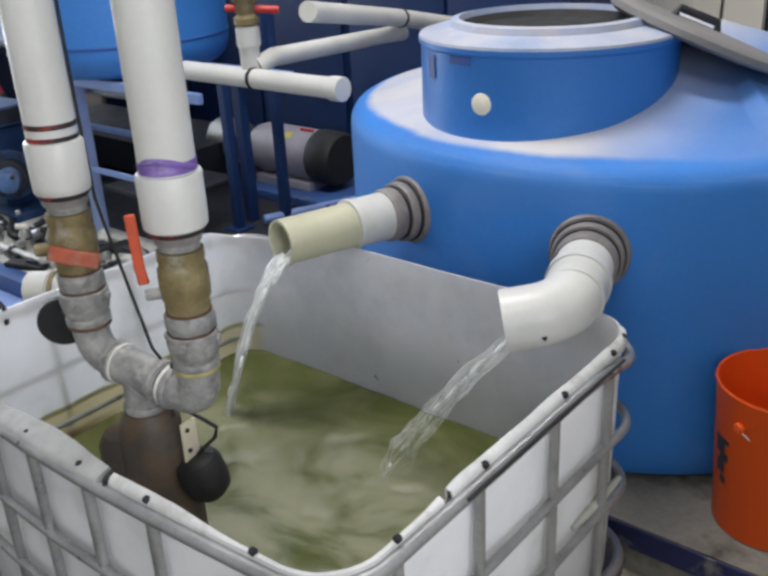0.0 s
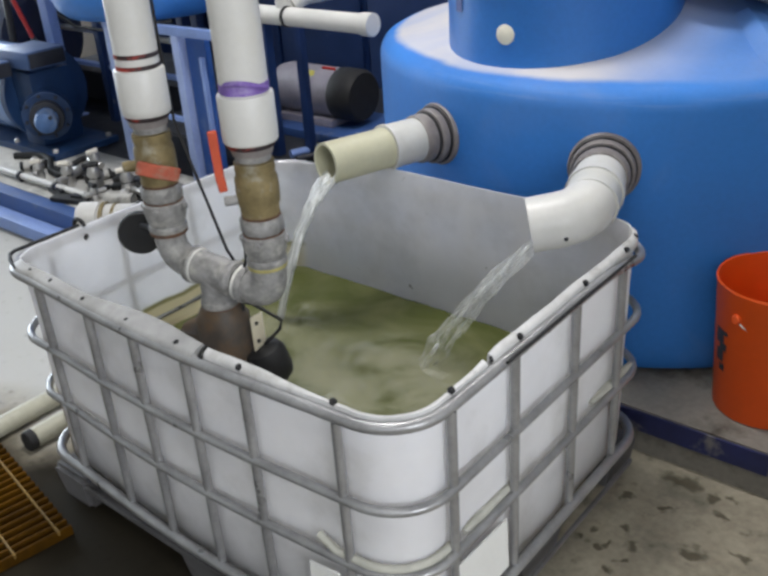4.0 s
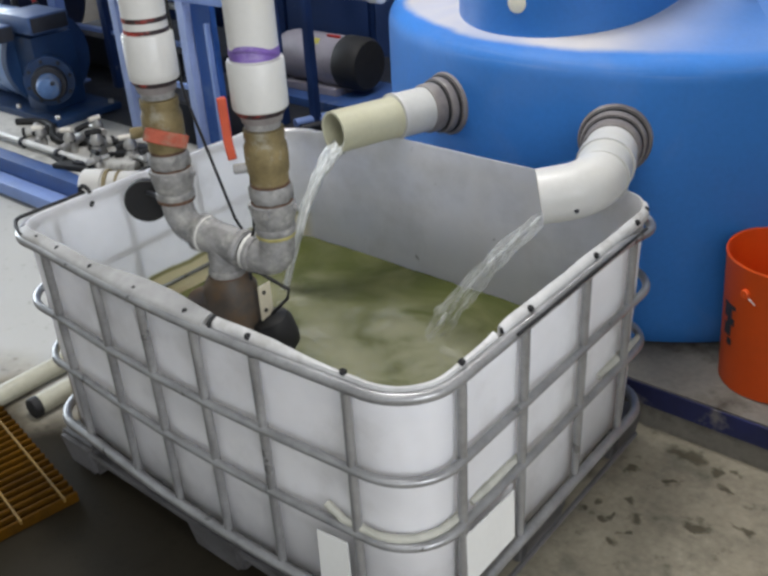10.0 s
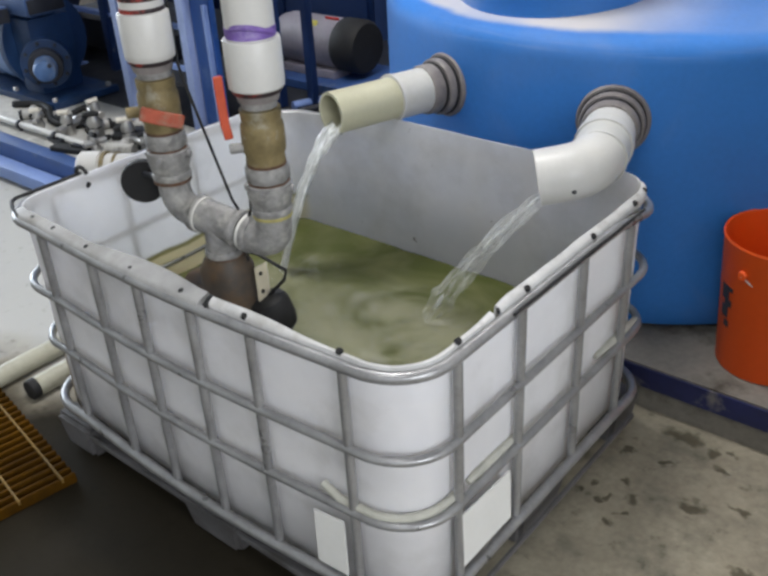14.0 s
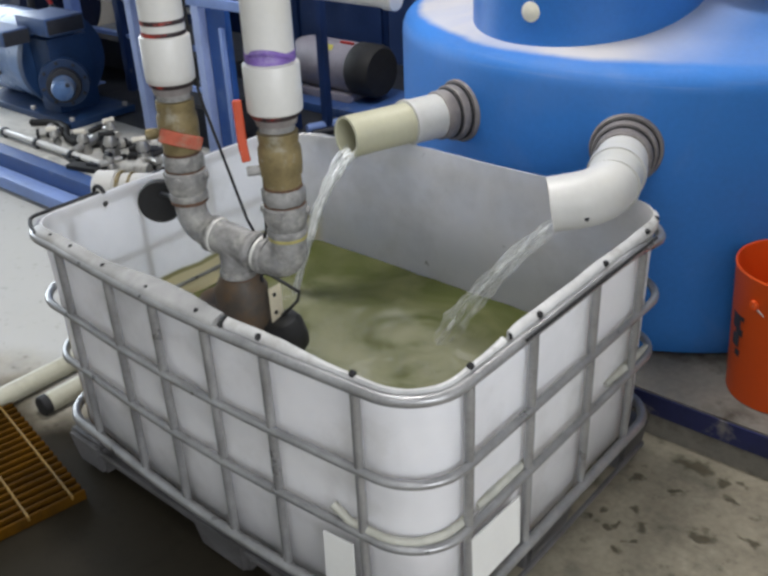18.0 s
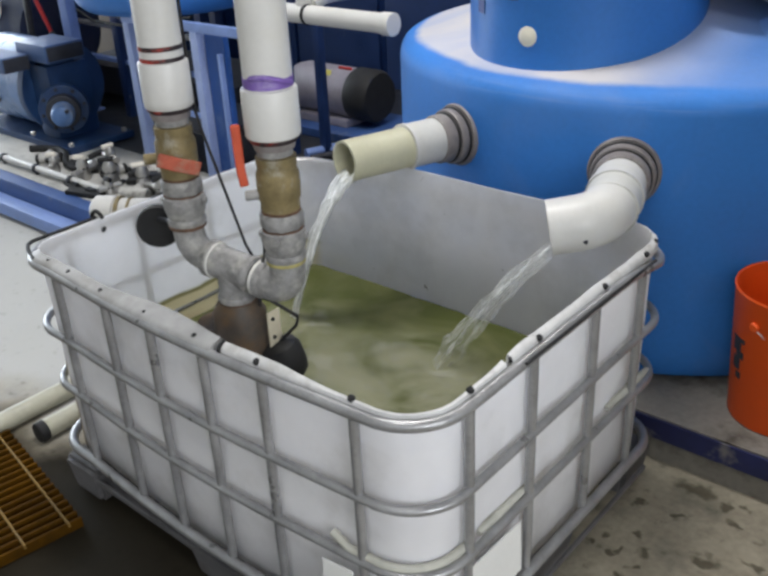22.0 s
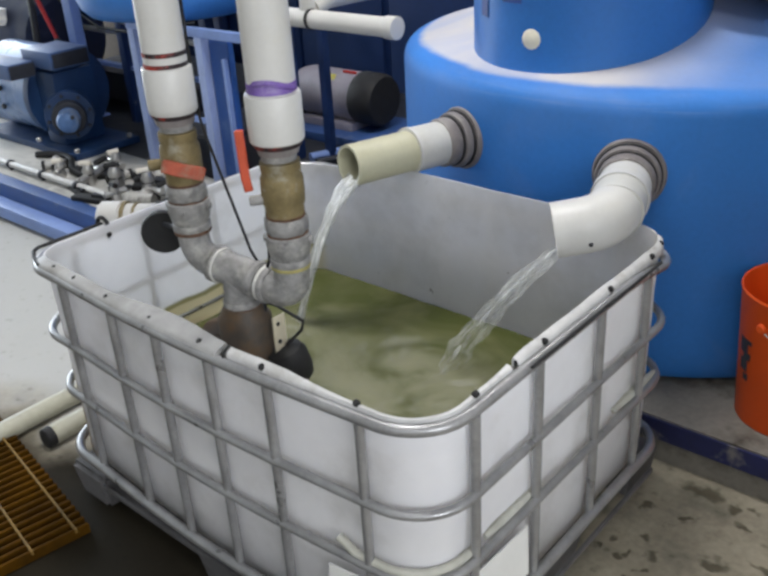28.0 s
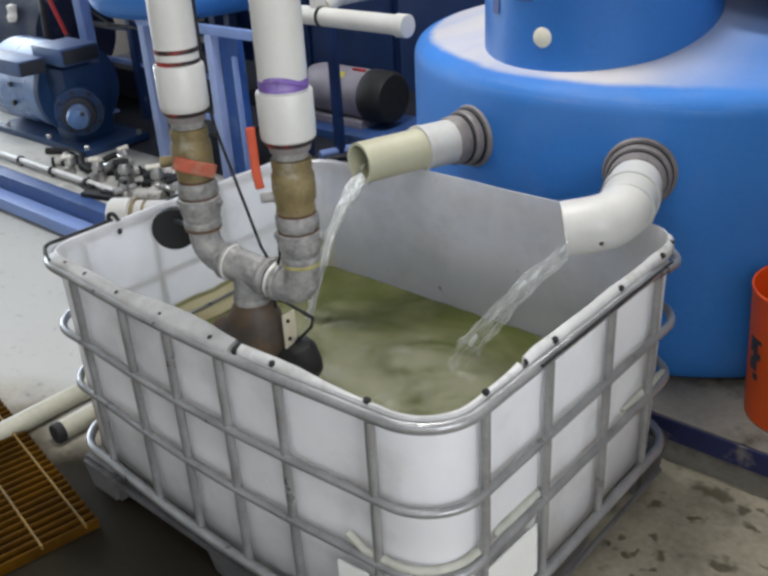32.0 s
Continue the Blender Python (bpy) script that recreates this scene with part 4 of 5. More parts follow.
M_GOB = mat("water_spatter", (0.86, 0.88, 0.87), 0.12, 0, 0.05, 30, 0, 90)


def fall_path(a, v, n=16, z_end=Z_W):
    a, v = Vector(a), Vector(v)
    T = (v.z + math.sqrt(v.z * v.z + 2 * 9.81 * (a.z - z_end))) / 9.81
    return [a + v * (T * k / n) + Vector((0, 0, -4.905 * (T * k / n) ** 2)) for k in range(n + 1)], T


GOBS = []
SHEETS = []


def water_sheet(pts, across, w0, w1, thick, seed, spread=0.0):
    """A flattened, rippled tongue of water with u across and v along it."""
    bm = bmesh.new()
    uv = bm.loops.layers.uv.new("flow")
    n, segs = len(pts), 20
    rings = []
    for k, p in enumerate(pts):
        t = k / (n - 1)
        w = (w0 + (w1 - w0) * t) * (1 + 0.25 * noise.noise((k * 0.35, seed, 2.0)))
        d = (pts[min(k + 1, n - 1)] - pts[max(k - 1, 0)]).normalized()
        up = across.cross(d).normalized()
        mid = p + across * (0.010 * t * noise.noise((k * 0.25, seed, 5.0)))
        ring = []
        for s in range(segs):
            a = 2 * math.pi * s / segs
            f = 1 + 0.45 * noise.noise((math.cos(a) * 1.6, math.sin(a) * 1.6 + k * 0.22, seed))
            ring.append(bm.verts.new(mid + across * (w * f * math.cos(a)) + up * (thick * (1 + spread * t) * f * math.sin(a))))
        rings.append(ring)
    for k in range(n - 1):
        for s in range(segs):
            j = (s + 1) % segs
            f = bm.faces.new((rings[k][s], rings[k][j], rings[k + 1][j], rings[k + 1][s]))
            for loop, (u, v) in zip(f.loops, ((s, k), (s + 1, k), (s + 1, k + 1), (s, k + 1))):
                loop[uv].uv = (abs(u / segs * 2 - 1) * 2 + seed, v / (n - 1) * 2)
    return bm


def water_jet(label, a, v, w0, w1, seed, material):
    rnd = random.Random(seed)
    jet = thing("falling_water", pose(0, 0, 0), label, "water", "water falling into the tote")
    pts, T = fall_path(a, v, 40)
    n = len(pts)
    sx = Vector((v[1], -v[0], 0)).normalized()
    SHEETS.append((part("water_sheet", water_sheet(pts, sx, w0, w1, 0.017 if w0 > w1 else 0.016, seed, -0.5 if w0 > w1 else 0.9), material, jet), sx, seed))
    if w0 > w1:
        SHEETS.append((part("water_sheet", water_sheet([p + Vector((0, 0, -0.008)) for p in pts], sx, w0 * 0.6, w1 * 0.7, 0.007, seed + 4), material, jet), sx, seed + 4))
    for s in range(4 if w0 > w1 else 2):
        off = (s - 1.5) / 1.5
        k0 = rnd.randrange(0, 10)
        ps, rad = [], []
        for k in range(k0, k0 + 26):
            t = k / n
            w = w0 + (w1 - w0) * t
            ps.append(pts[k] + sx * (off * w * 0.9 + 0.006 * noise.noise((k * 0.3, s * 2.3, seed))) + Vector((0, 0, 0.008)))
            rad.append(max(0.0008, 0.0030 * math.sin(math.pi * (k - k0 + 0.5) / 26) * (1 + 0.7 * noise.noise((k * 0.5, s, seed)))))
        bm = sweep(ps, rad, 8)
        part("strand", bm, M_GOB if w0 > w1 else M_JETTHIN, jet)
    for g in range(9):
        bm = bmesh.new()
        bmesh.ops.create_icosphere(bm, subdivisions=2, radius=1)
        sc = Vector((rnd.uniform(0.003, 0.006), rnd.uniform(0.003, 0.006), rnd.uniform(0.012, 0.026)))
        for vtx in bm.verts:
            vtx.co *= 1 + 0.45 * noise.noise(vtx.co * 2.1 + Vector((g, seed, 0)))
            vtx.co = Vector((vtx.co.x * sc.x, vtx.co.y * sc.y, vtx.co.z * sc.z))
        ob = part("water_gob", bm, M_GOB if w0 > w1 or g % 3 == 0 else M_JET, jet)
        GOBS.append((ob, Vector(a), Vector(v), T, g / 9.0, sx * rnd.uniform(-w0, w0) + Vector((0, 0, 0.010)), rnd.random()))
    return jet


S1 = F1 + N1 * 0.368 + Vector((0, 0, -0.040))
V1, V2 = -0.55, -2.2
T1 = (V1 + math.sqrt(V1 * V1 + 2 * 9.81 * (S1.z - Z_W))) / 9.81
water_jet("clear water pouring from the cut pipe", S1, ((FALLS[0][0] - S1.x) / T1, (FALLS[0][1] - S1.y) / T1, V1), 0.044, 0.020, 3, M_JET)
S2 = O2 + P2 * -0.01 + Vector((0.0, -0.018, -0.052))
T2 = (V2 + math.sqrt(V2 * V2 + 2 * 9.81 * (S2.z - Z_W))) / 9.81
water_jet("clear water pouring from the plastic elbow", S2, ((FALLS[1][0] - S2.x) / T2, (FALLS[1][1] - S2.y) / T2, V2), 0.034, 0.050, 8, M_JETTHIN)

# ---- bucket ----
bucket = thing("bucket", pose(0.211, 1.241, SLAB, 0, 0, 0), "bright orange plastic bucket standing on the concrete pad", "bucket")
part("shell", lathe([(0, 0.012), (0.110, 0.012), (0.114, 0.0), (0.122, 0.0), (0.126, 0.006), (0.149, 0.360), (0.152, 0.366), (0.150, 0.372), (0.146, 0.368), (0.121, 0.018), (0, 0.016)], 64), M_ORANGE, bucket)
for az in (-1.95, 1.19):
    c = Vector((0.147 * math.cos(az), 0.147 * math.sin(az), 0.30))
    part("handle_ear", lathe([(0.013, -0.006), (0.013, 0.003), (0.010, 0.006), (0, 0.006)], 20, along(c, c * 1.0 + Vector((math.cos(az), math.sin(az), 0)))), M_ORANGE, bucket)
ha, hb = Vector((0.152 * math.cos(-1.95), 0.152 * math.sin(-1.95), 0.30)), Vector((0.152 * math.cos(1.19), 0.152 * math.sin(1.19), 0.30))
wire = [(1 - t) ** 2 * ha + 2 * t * (1 - t) * Vector((0.33, -0.13, 0.03)) + t * t * hb for t in [k / 16 for k in range(17)]]
bail = part("bail_wire", sweep(wire, 0.002, 6), M_STEEL, bucket)
part("bail_grip", rod(wire[6], wire[10], 0.008, 14), M_PVC, bail, "white plastic handle grip")
for k, (da, z0, w, h) in enumerate(((-2.30, 0.235, 0.05, 0.012), (-2.34, 0.205, 0.035, 0.03), (-2.24, 0.19, 0.03, 0.02), (-2.32, 0.155, 0.03, 0.035), (-2.24, 0.13, 0.02, 0.02))):
    bm = bmesh.new()
    n = 5
    rows = []
    for z in (z0, z0 + h):
        r = 0.126 + 0.023 * z / 0.36 + 0.0012
        rows.append([bm.verts.new((r * math.cos(da + (i / n - 0.5) * w / r), r * math.sin(da + (i / n - 0.5) * w / r), z)) for i in range(n + 1)])
    for i in range(n):
        bm.faces.new((rows[0][i], rows[0][i + 1], rows[1][i + 1], rows[1][i]))
    part("print", bm, M_DARK, bucket, "worn black printed mark")

# ---- standpipes, valves and pump ----
PA, PB = Vector((-0.811, 0.217, 0)), Vector((-0.540, 0.252, 0))
M_MARKER = mat("black_marker", (0.02, 0.012, 0.014), 0.6, 0, 0.2, 20, 0, 60, (0.30, 0.025, 0.015), (0.50, 0.56), 14)


def hexa(r, z0, z1, m):
    return lathe([(0.6 * r, z0), (0.95 * r, z0), (r, z0 + 0.004), (r, z1 - 0.004), (0.95 * r, z1), (0.6 * r, z1)], 8, m)


def standpipe(base, z0, first):
    """Pipe, reducing coupling, ball valve, union; z0 is the coupling's lower end."""
    p = thing("standpipe", pose(base.x, base.y, 0), "white plastic standpipe with a tarnished brass ball valve" if first else "white plastic standpipe with purple primer and a brass ball valve", "pipe", "standpipes over the tote")
    k = 0.89 if first else 0.945
    part("pipe", cyl(0.0495 * k, z0 + 0.089, ZC, 40), M_PVC, p)
    part("coupling", lathe([(0.043 * k, z0), (0.0533 * k, z0), (0.0568 * k, z0 + 0.0034), (0.0576 * k, z0 + 0.0172), (0.0576 * k, z0 + 0.0905), (0.0559 * k, z0 + 0.0940), (0.049 * k, z0 + 0.0957)], 40), M_PVC, p)
    part("bushing", lathe([(0.0258, z0 - 0.0241), (0.0396, z0 - 0.0241), (0.0415, z0 - 0.0172), (0.0425, z0 - 0.0034), (0.0516 * k, z0 - 0.0017), (0.0516 * k, z0 + 0.0017), (0.0258, z0 + 0.0017)], 32), M_GREYFIT, p)
    part("nipple", lathe([(0.0172, z0 - 0.0387), (0.0344, z0 - 0.0378), (0.0353, z0 - 0.0241), (0.0172, z0 - 0.0232)], 32), M_IRON, p)
    zv = z0 - 0.0387
    vb = part("valve_body", lathe([(0.0258, zv - 0.1161), (0.0378, zv - 0.1152), (0.0396, zv - 0.1049), (0.0385, zv - 0.0963), (0.0425, zv - 0.0870), (0.0437, zv - 0.0602), (0.0430, zv - 0.0350), (0.0385, zv - 0.0258), (0.0404, zv - 0.0172), (0.0404, zv - 0.0017), (0.0258, zv)], 24), M_BRASS, p)
    zu = zv - 0.1161
    part("union_nut", hexa(0.0447, zu - 0.0344, zu - 0.0017, None), M_IRON, p)
    part("union", lathe([(0.0258, zu - 0.0989), (0.0378, zu - 0.0963), (0.0404, zu - 0.086), (0.043, zu - 0.0774), (0.0464, zu - 0.0602), (0.0464, zu - 0.0413), (0.0387, zu - 0.0344), (0.0258, zu - 0.0327)], 28), M_IRON, p)
    part("thread_seal", lathe([(0.0258, zu - 0.0017), (0.04, zu - 0.0009), (0.04, zu + 0.0034), (0.0258, zu + 0.0043)], 24), M_RUST, p)
    part("thread_seal", lathe([(0.030, z0 - 0.0105), (0.0485 * k, z0 - 0.0095), (0.0525 * k, z0 - 0.004), (0.0525 * k, z0 + 0.0005), (0.03, z0 + 0.001)], 32), M_MARKER, p, "black and red joint line under the coupling")
    part("thread_seal", lathe([(0.02, zu - 0.0415), (0.0425, zu - 0.0405), (0.0430, zu - 0.0350), (0.02, zu - 0.0340)], 24), M_RUST, p)
    for k in range(4):
        a = 0.5 + k * math.pi / 2
        d = Vector((math.cos(a), math.sin(a), 0))
        part("union_lug", rod(d * 0.040 + Vector((0, 0, zu - 0.052)), d * 0.0515 + Vector((0, 0, zu - 0.052)), 0.0085, 10), M_IRON, p)
    return p, vb, zv, zu - 0.0989


spA, vbA, zvA, zeA = standpipe(PA, 1.052, True)
spB, vbB, zvB, zeB = standpipe(PB, 1.025, False)
for z in (1.174, 1.151):
    part("marker_ring", lathe([(0.0439, z - 0.0048), (0.0450, z - 0.0042), (0.0450, z + 0.0042), (0.0439, z + 0.0048)], 40), M_MARKER, spA, "black marker line round the pipe")
part("primer_band", lathe([(0.0466, 1.122), (0.0479, 1.123), (0.0479, 1.140), (0.0466, 1.141)], 40, pose(0, 0, 0, 0, 0, 0)), M_PURPLE, spB, "smeared purple primer band")
part("primer_band", sweep([(0.0473 * math.cos(a), 0.0473 * math.sin(a), 1.138 + 0.009 * math.sin((a + 1.8) * 2)) for a in [-1.7 + 0.2 * k for k in range(12)]], [0.002] + [0.0055] * 10 + [0.002], 8), M_PURPLE, spB)
# lever of valve A lies across its front, lever of valve B stands up beside it
fr = Vector((0.80, -0.60, 0))
rt = Vector((0.60, 0.80, 0))


def lever(par, pts, w, t, material):
    bm = bmesh.new()
    pts = [Vector(p) for p in pts]
    rows = []
    for k, p in enumerate(pts):
        d = (pts[min(k + 1, len(pts) - 1)] - pts[max(k - 1, 0)]).normalized()
        s = d.cross(fr).normalized() * w
        u = fr * t
        rows.append([bm.verts.new(q) for q in (p - s - u, p + s - u, p + s + u, p - s + u)])
    for a, b in zip(rows, rows[1:]):
        for k in range(4):
            bm.faces.new((a[k], a[(k + 1) % 4], b[(k + 1) % 4], b[k]))
    bm.faces.new(rows[0])
    bm.faces.new(rows[-1])
    bmesh.ops.bevel(bm, geom=bm.edges[:], offset=0.0025, segments=1, affect="EDGES")
    return part("lever", bm, material, par, "orange vinyl covered valve lever")


c = Vector((0, 0, zvA - 0.073)) + fr * 0.053
lever(vbA, (c - rt * 0.040 + Vector((0, 0, 0.016)), c, c + rt * 0.044 + Vector((0, 0, -0.014))), 0.015, 0.004, M_ORFADED)
part("stem", rod(Vector((0, 0, zvA - 0.07)) - rt * 0.03, Vector((0, 0, zvA - 0.07)) - rt * 0.07, 0.012, 16), M_BRASS, vbA)
c = Vector((0, 0, zvB - 0.078)) - rt * 0.066
part("stem", rod(Vector((0, 0, zvB - 0.078)) - rt * 0.03, c - rt * 0.002, 0.010, 16), M_IRON, vbB)
lever(vbB, (c + Vector((0, 0, 0.02)), c + Vector((0, 0, 0.05)) - rt * 0.004, c + Vector((0, 0, 0.145)) - rt * 0.006), 0.009, 0.004, M_ORHANDLE)

# the iron manifold joins the two legs over the pump
man = thing("pipe_manifold", pose(0, 0, 0), "grey galvanised iron elbows and tee above the pump", "pipe fitting")
EA, EB = PA + Vector((0, 0, 0.724)), PB + Vector((0, 0, 0.690))
TC = EA.lerp(EB, 0.44)
ax = (EB - EA).normalized()


def iron_elbow(top, corner, out, r=0.042):
    pts = [top]
    for k in range(9):
        t = k / 8
        a, b = corner + (top - corner).normalized() * 0.05, corner + (out - corner).normalized() * 0.05
        pts.append((1 - t) ** 2 * a + 2 * t * (1 - t) * corner + t * t * b)
    pts.append(out)
    return sweep(pts, r, 24)


part("elbow", iron_elbow(PA + Vector((0, 0, zeA + 0.0086)), EA, EA + ax * 0.0731, 0.0344), M_IRON, man)
part("elbow", iron_elbow(PB + Vector((0, 0, zeB + 0.0086)), EB, EB - ax * 0.0731, 0.0378), M_IRON, man)
part("tee", rod(TC - ax * 0.0645, TC + ax * 0.0645, 0.0378, 28), M_IRON, man)
part("tee_branch", rod(TC, TC + Vector((0, 0, -0.0817)), 0.037, 28), M_IRON, man)
for p, d in ((EA + ax * 0.0619, ax), (TC - ax * 0.0533, ax), (TC + ax * 0.0533, ax), (EB - ax * 0.0671, ax), (PA + Vector((0, 0, zeA)), Vector((0, 0, 1))), (PB + Vector((0, 0, zeB)), Vector((0, 0, 1))), (TC + Vector((0, 0, -0.0705)), Vector((0, 0, 1)))):
    part("band", lathe([(0.0258, -0.0077), (0.0404, -0.0077), (0.0421, -0.0052), (0.0421, 0.0052), (0.0404, 0.0077), (0.0258, 0.0077)], 28, along(p, p + d)), M_IRON, man)
for p, d, mt in ((EA + ax * 0.0735, ax, M_PVCGREY), (TC + Vector((0, 0, -0.0785)), Vector((0, 0, 1)), M_RUST), (PB + Vector((0, 0, zeB - 0.011)), Vector((0, 0, 1)), M_YTAPE), (PA + Vector((0, 0, zeA - 0.011)), Vector((0, 0, 1)), M_RUST), (EB - ax * 0.078, ax, M_PVCGREY)):
    part("thread_tape", lathe([(0.0258, -0.004), (0.0405, -0.004), (0.0415, -0.002), (0.0415, 0.002), (0.0405, 0.004), (0.0258, 0.004)], 28, along(p, p + d)), mt, man)

pump = thing("sump_pump", pose(TC.x, TC.y, 0.182), "rusty brown submersible pump standing in the water", "pump")
zt = TC.z - 0.080 - 0.182
part("casing", lathe([(0, 0), (0.075, 0), (0.08, 0.01), (0.08, zt - 0.20), (0.062, zt - 0.16), (0.060, zt - 0.03), (0.050, zt - 0.012), (0.043, zt), (0, zt)], 40), M_PUMP, pump)
part("volute", lathe([(0, 0), (0.05, 0), (0.058, 0.02), (0.058, 0.10), (0.045, 0.125), (0, 0.13)], 28, pose(-0.062, -0.015, zt - 0.19)), M_PUMP, pump)
bm = bmesh.new()
box(bm, 0.072, 0.035, zt - 0.065, 0.004, 0.036, 0.085, 0.001, None)
brk = part("bracket", bm, M_BEIGE, pump, "beige bracket with two dark bolts")
for dz in (-0.04, -0.085):
    part("bolt", lathe([(0.005, -0.002), (0.005, 0.003), (0, 0.004)], 6, along((0.074, 0.03, zt + dz), (1, 0.0, zt + dz))), M_BLACK, brk)
h = [(0.03, 0.03, zt + 0.004), (0.062, 0.04, zt + 0.0), (0.112, 0.072, zt - 0.04), (0.108, 0.068, zt - 0.062), (0.078, 0.045, zt - 0.10)]
part("bail", sweep(h, 0.004, 8), M_BLACK, pump)
part("float", lathe([(0, -0.05), (0.028, -0.05), (0.043, -0.035), (0.047, -0.015), (0.047, 0.025), (0.040, 0.040), (0.02, 0.044), (0, 0.044)], 28, pose(0.085, 0.045, zt - 0.145, 12, -10, 0)), M_BLACK, pump, "black float switch")
# black check valve flap and cables
disc = thing("black_disc", pose(-0.985, 0.258, 0.726), "flat black rubber disc hung beside the standpipe", "rubber disc")
part("disc", cyl(0.053, -0.010, 0.010, 32, pose(0, 0, 0, 90, 0, 50)), M_BLACK, disc)
part("hook", rod((0, 0, 0.02), (0.15, -0.035, 0.05), 0.006, 8), M_DARK, disc)
cable = thing("pump_cable", pose(0, 0, 0), "thin black power cable hanging down to the pump", "cable")
top = PA + Vector((0.025, 0.041, 0))
part("cord", sweep([top + Vector((0, 0, 1.9)), top + Vector((0, 0, 1.20)), top + Vector((0.006, 0.0, 1.03)), top + Vector((0.012, 0.002, 1.00)), PB + Vector((-0.100, -0.02, 0.775)), TC + Vector((0.042, 0.026, 0.02)), TC + Vector((0.045, 0.026, -0.03)), TC + Vector((0.052, 0.02, -0.09))], 0.0032, 8), M_BLACK, cable)
part("cord", sweep([PB + Vector((-0.048, 0.0, 0.94)), PB + Vector((-0.053, -0.005, 0.84)), PB + Vector((-0.052, -0.012, 0.76)), TC + Vector((0.055, 0.02, -0.01))], 0.0035, 8), M_BLACK, cable)

# ---- floor things by the tote ----
grate = thing("floor_grate", pose(-1.038, -0.075, 0.0) @ pose(0, 0, 0, 0, 0, -9.5), "yellow slatted grating panel lying on the floor", "grate")
for k in range(40):
    bm = bmesh.new()
    box(bm, -0.008 - k * 0.030, -0.45, 0.016, 0.009, 0.90, 0.030, 0.003)
    part("slat", bm, M_YELLOW, grate)
for k in range(8):
    bm = bmesh.new()
    box(bm, -0.60, -0.035 - k * 0.112, 0.027, 1.20, 0.006, 0.012, 0.002)
    part("cross_bar", bm, M_YELLOWBAR, grate)
for k, (x, y0) in enumerate(((-1.60, -0.10), (-1.462, 0.06))):
    p = thing("floor_pipe", pose(x, y0, 0.031, -90, 0, 0), "white plastic drain pipe lying on the floor", "pipe", "pipes on the floor")
    part("pipe", lathe([(0.024, 0.0), (0.030, 0.0), (0.030, 1.1), (0.024, 1.1)], 32, closed=True), M_DIMPVC, p)
    if k:
        part("end_plug", cyl(0.0310, -0.010, 0.018, 28), M_BLACK, p, "black end plug")
    else:
        part("end_plug", cyl(0.0245, 0.004, 0.05, 24), M_DARK, p)

# ---- machine skid behind ----
skid = thing("machine_skid", pose(0, 0, 0), "low blue steel skid with a grey deck", "skid")


def block(name, par, x0, y0, z0, x1, y1, z1, material, bevel=0.006, label=""):
    bm = bmesh.new()
    box(bm, (x0 + x1) / 2, (y0 + y1) / 2, (z0 + z1) / 2, x1 - x0, y1 - y0, z1 - z0, bevel)
    return part(name, bm, material, par, label)


M_SKIDBLUE = mat("blue_skid_paint", (0.035, 0.085, 0.25), 0.5, 0, 0.2, 6, 0.0006, 60, (0.20, 0.23, 0.30), (0.60, 0.78), 8)
M_PANELBLUE = mat("mid_blue_panel", (0.022, 0.080, 0.29), 0.45, 0, 0.15, 5, 0.0005, 60, (0.10, 0.17, 0.36), (0.56, 0.76), 6)
M_DECK = mat("dusty_deck", (0.48, 0.47, 0.44), 0.7, 0, 0.25, 4, 0.001, 40, (0.10, 0.10, 0.10), (0.55, 0.75), 3.5)
block("beam", skid, -7.0, 0.985, 0.0, -1.95, 1.06, 0.15, M_SKIDBLUE)
block("toe_plate", skid, -7.0, 0.90, 0.02, -1.95, 0.98, 0.08, M_PALEBLUE)
block("deck", skid, -7.0, 1.065, 0.11, -1.95, 1.60, 0.147, M_DECK)
block("rear_deck", skid, -7.0, 1.605, 0.10, -1.7, 3.3, 0.14, M_DARK)
block("cross_beam", skid, -1.95, 0.985, 0.0, -1.86, 3.3, 0.15, M_BLUEPAINT)
line = thing("air_line", pose(0, 0, 0.147), "thin white plastic line clamped along the skid", "pipe")
part("line", rod((-6.5, 1.085, 0.03), (-2.72, 1.135, 0.03), 0.016, 14), M_PVC, line)
for x in (-3.55, -3.25, -2.95):
    part("clamp", rod((x, 1.125, 0.03), (x + 0.02, 1.126, 0.03), 0.022, 14), M_DARK, line)
    part("clamp_foot", rod((x + 0.01, 1.125, 0.0), (x + 0.01, 1.125, 0.03), 0.01, 10), M_DARK, line)
rnd = random.Random(5)
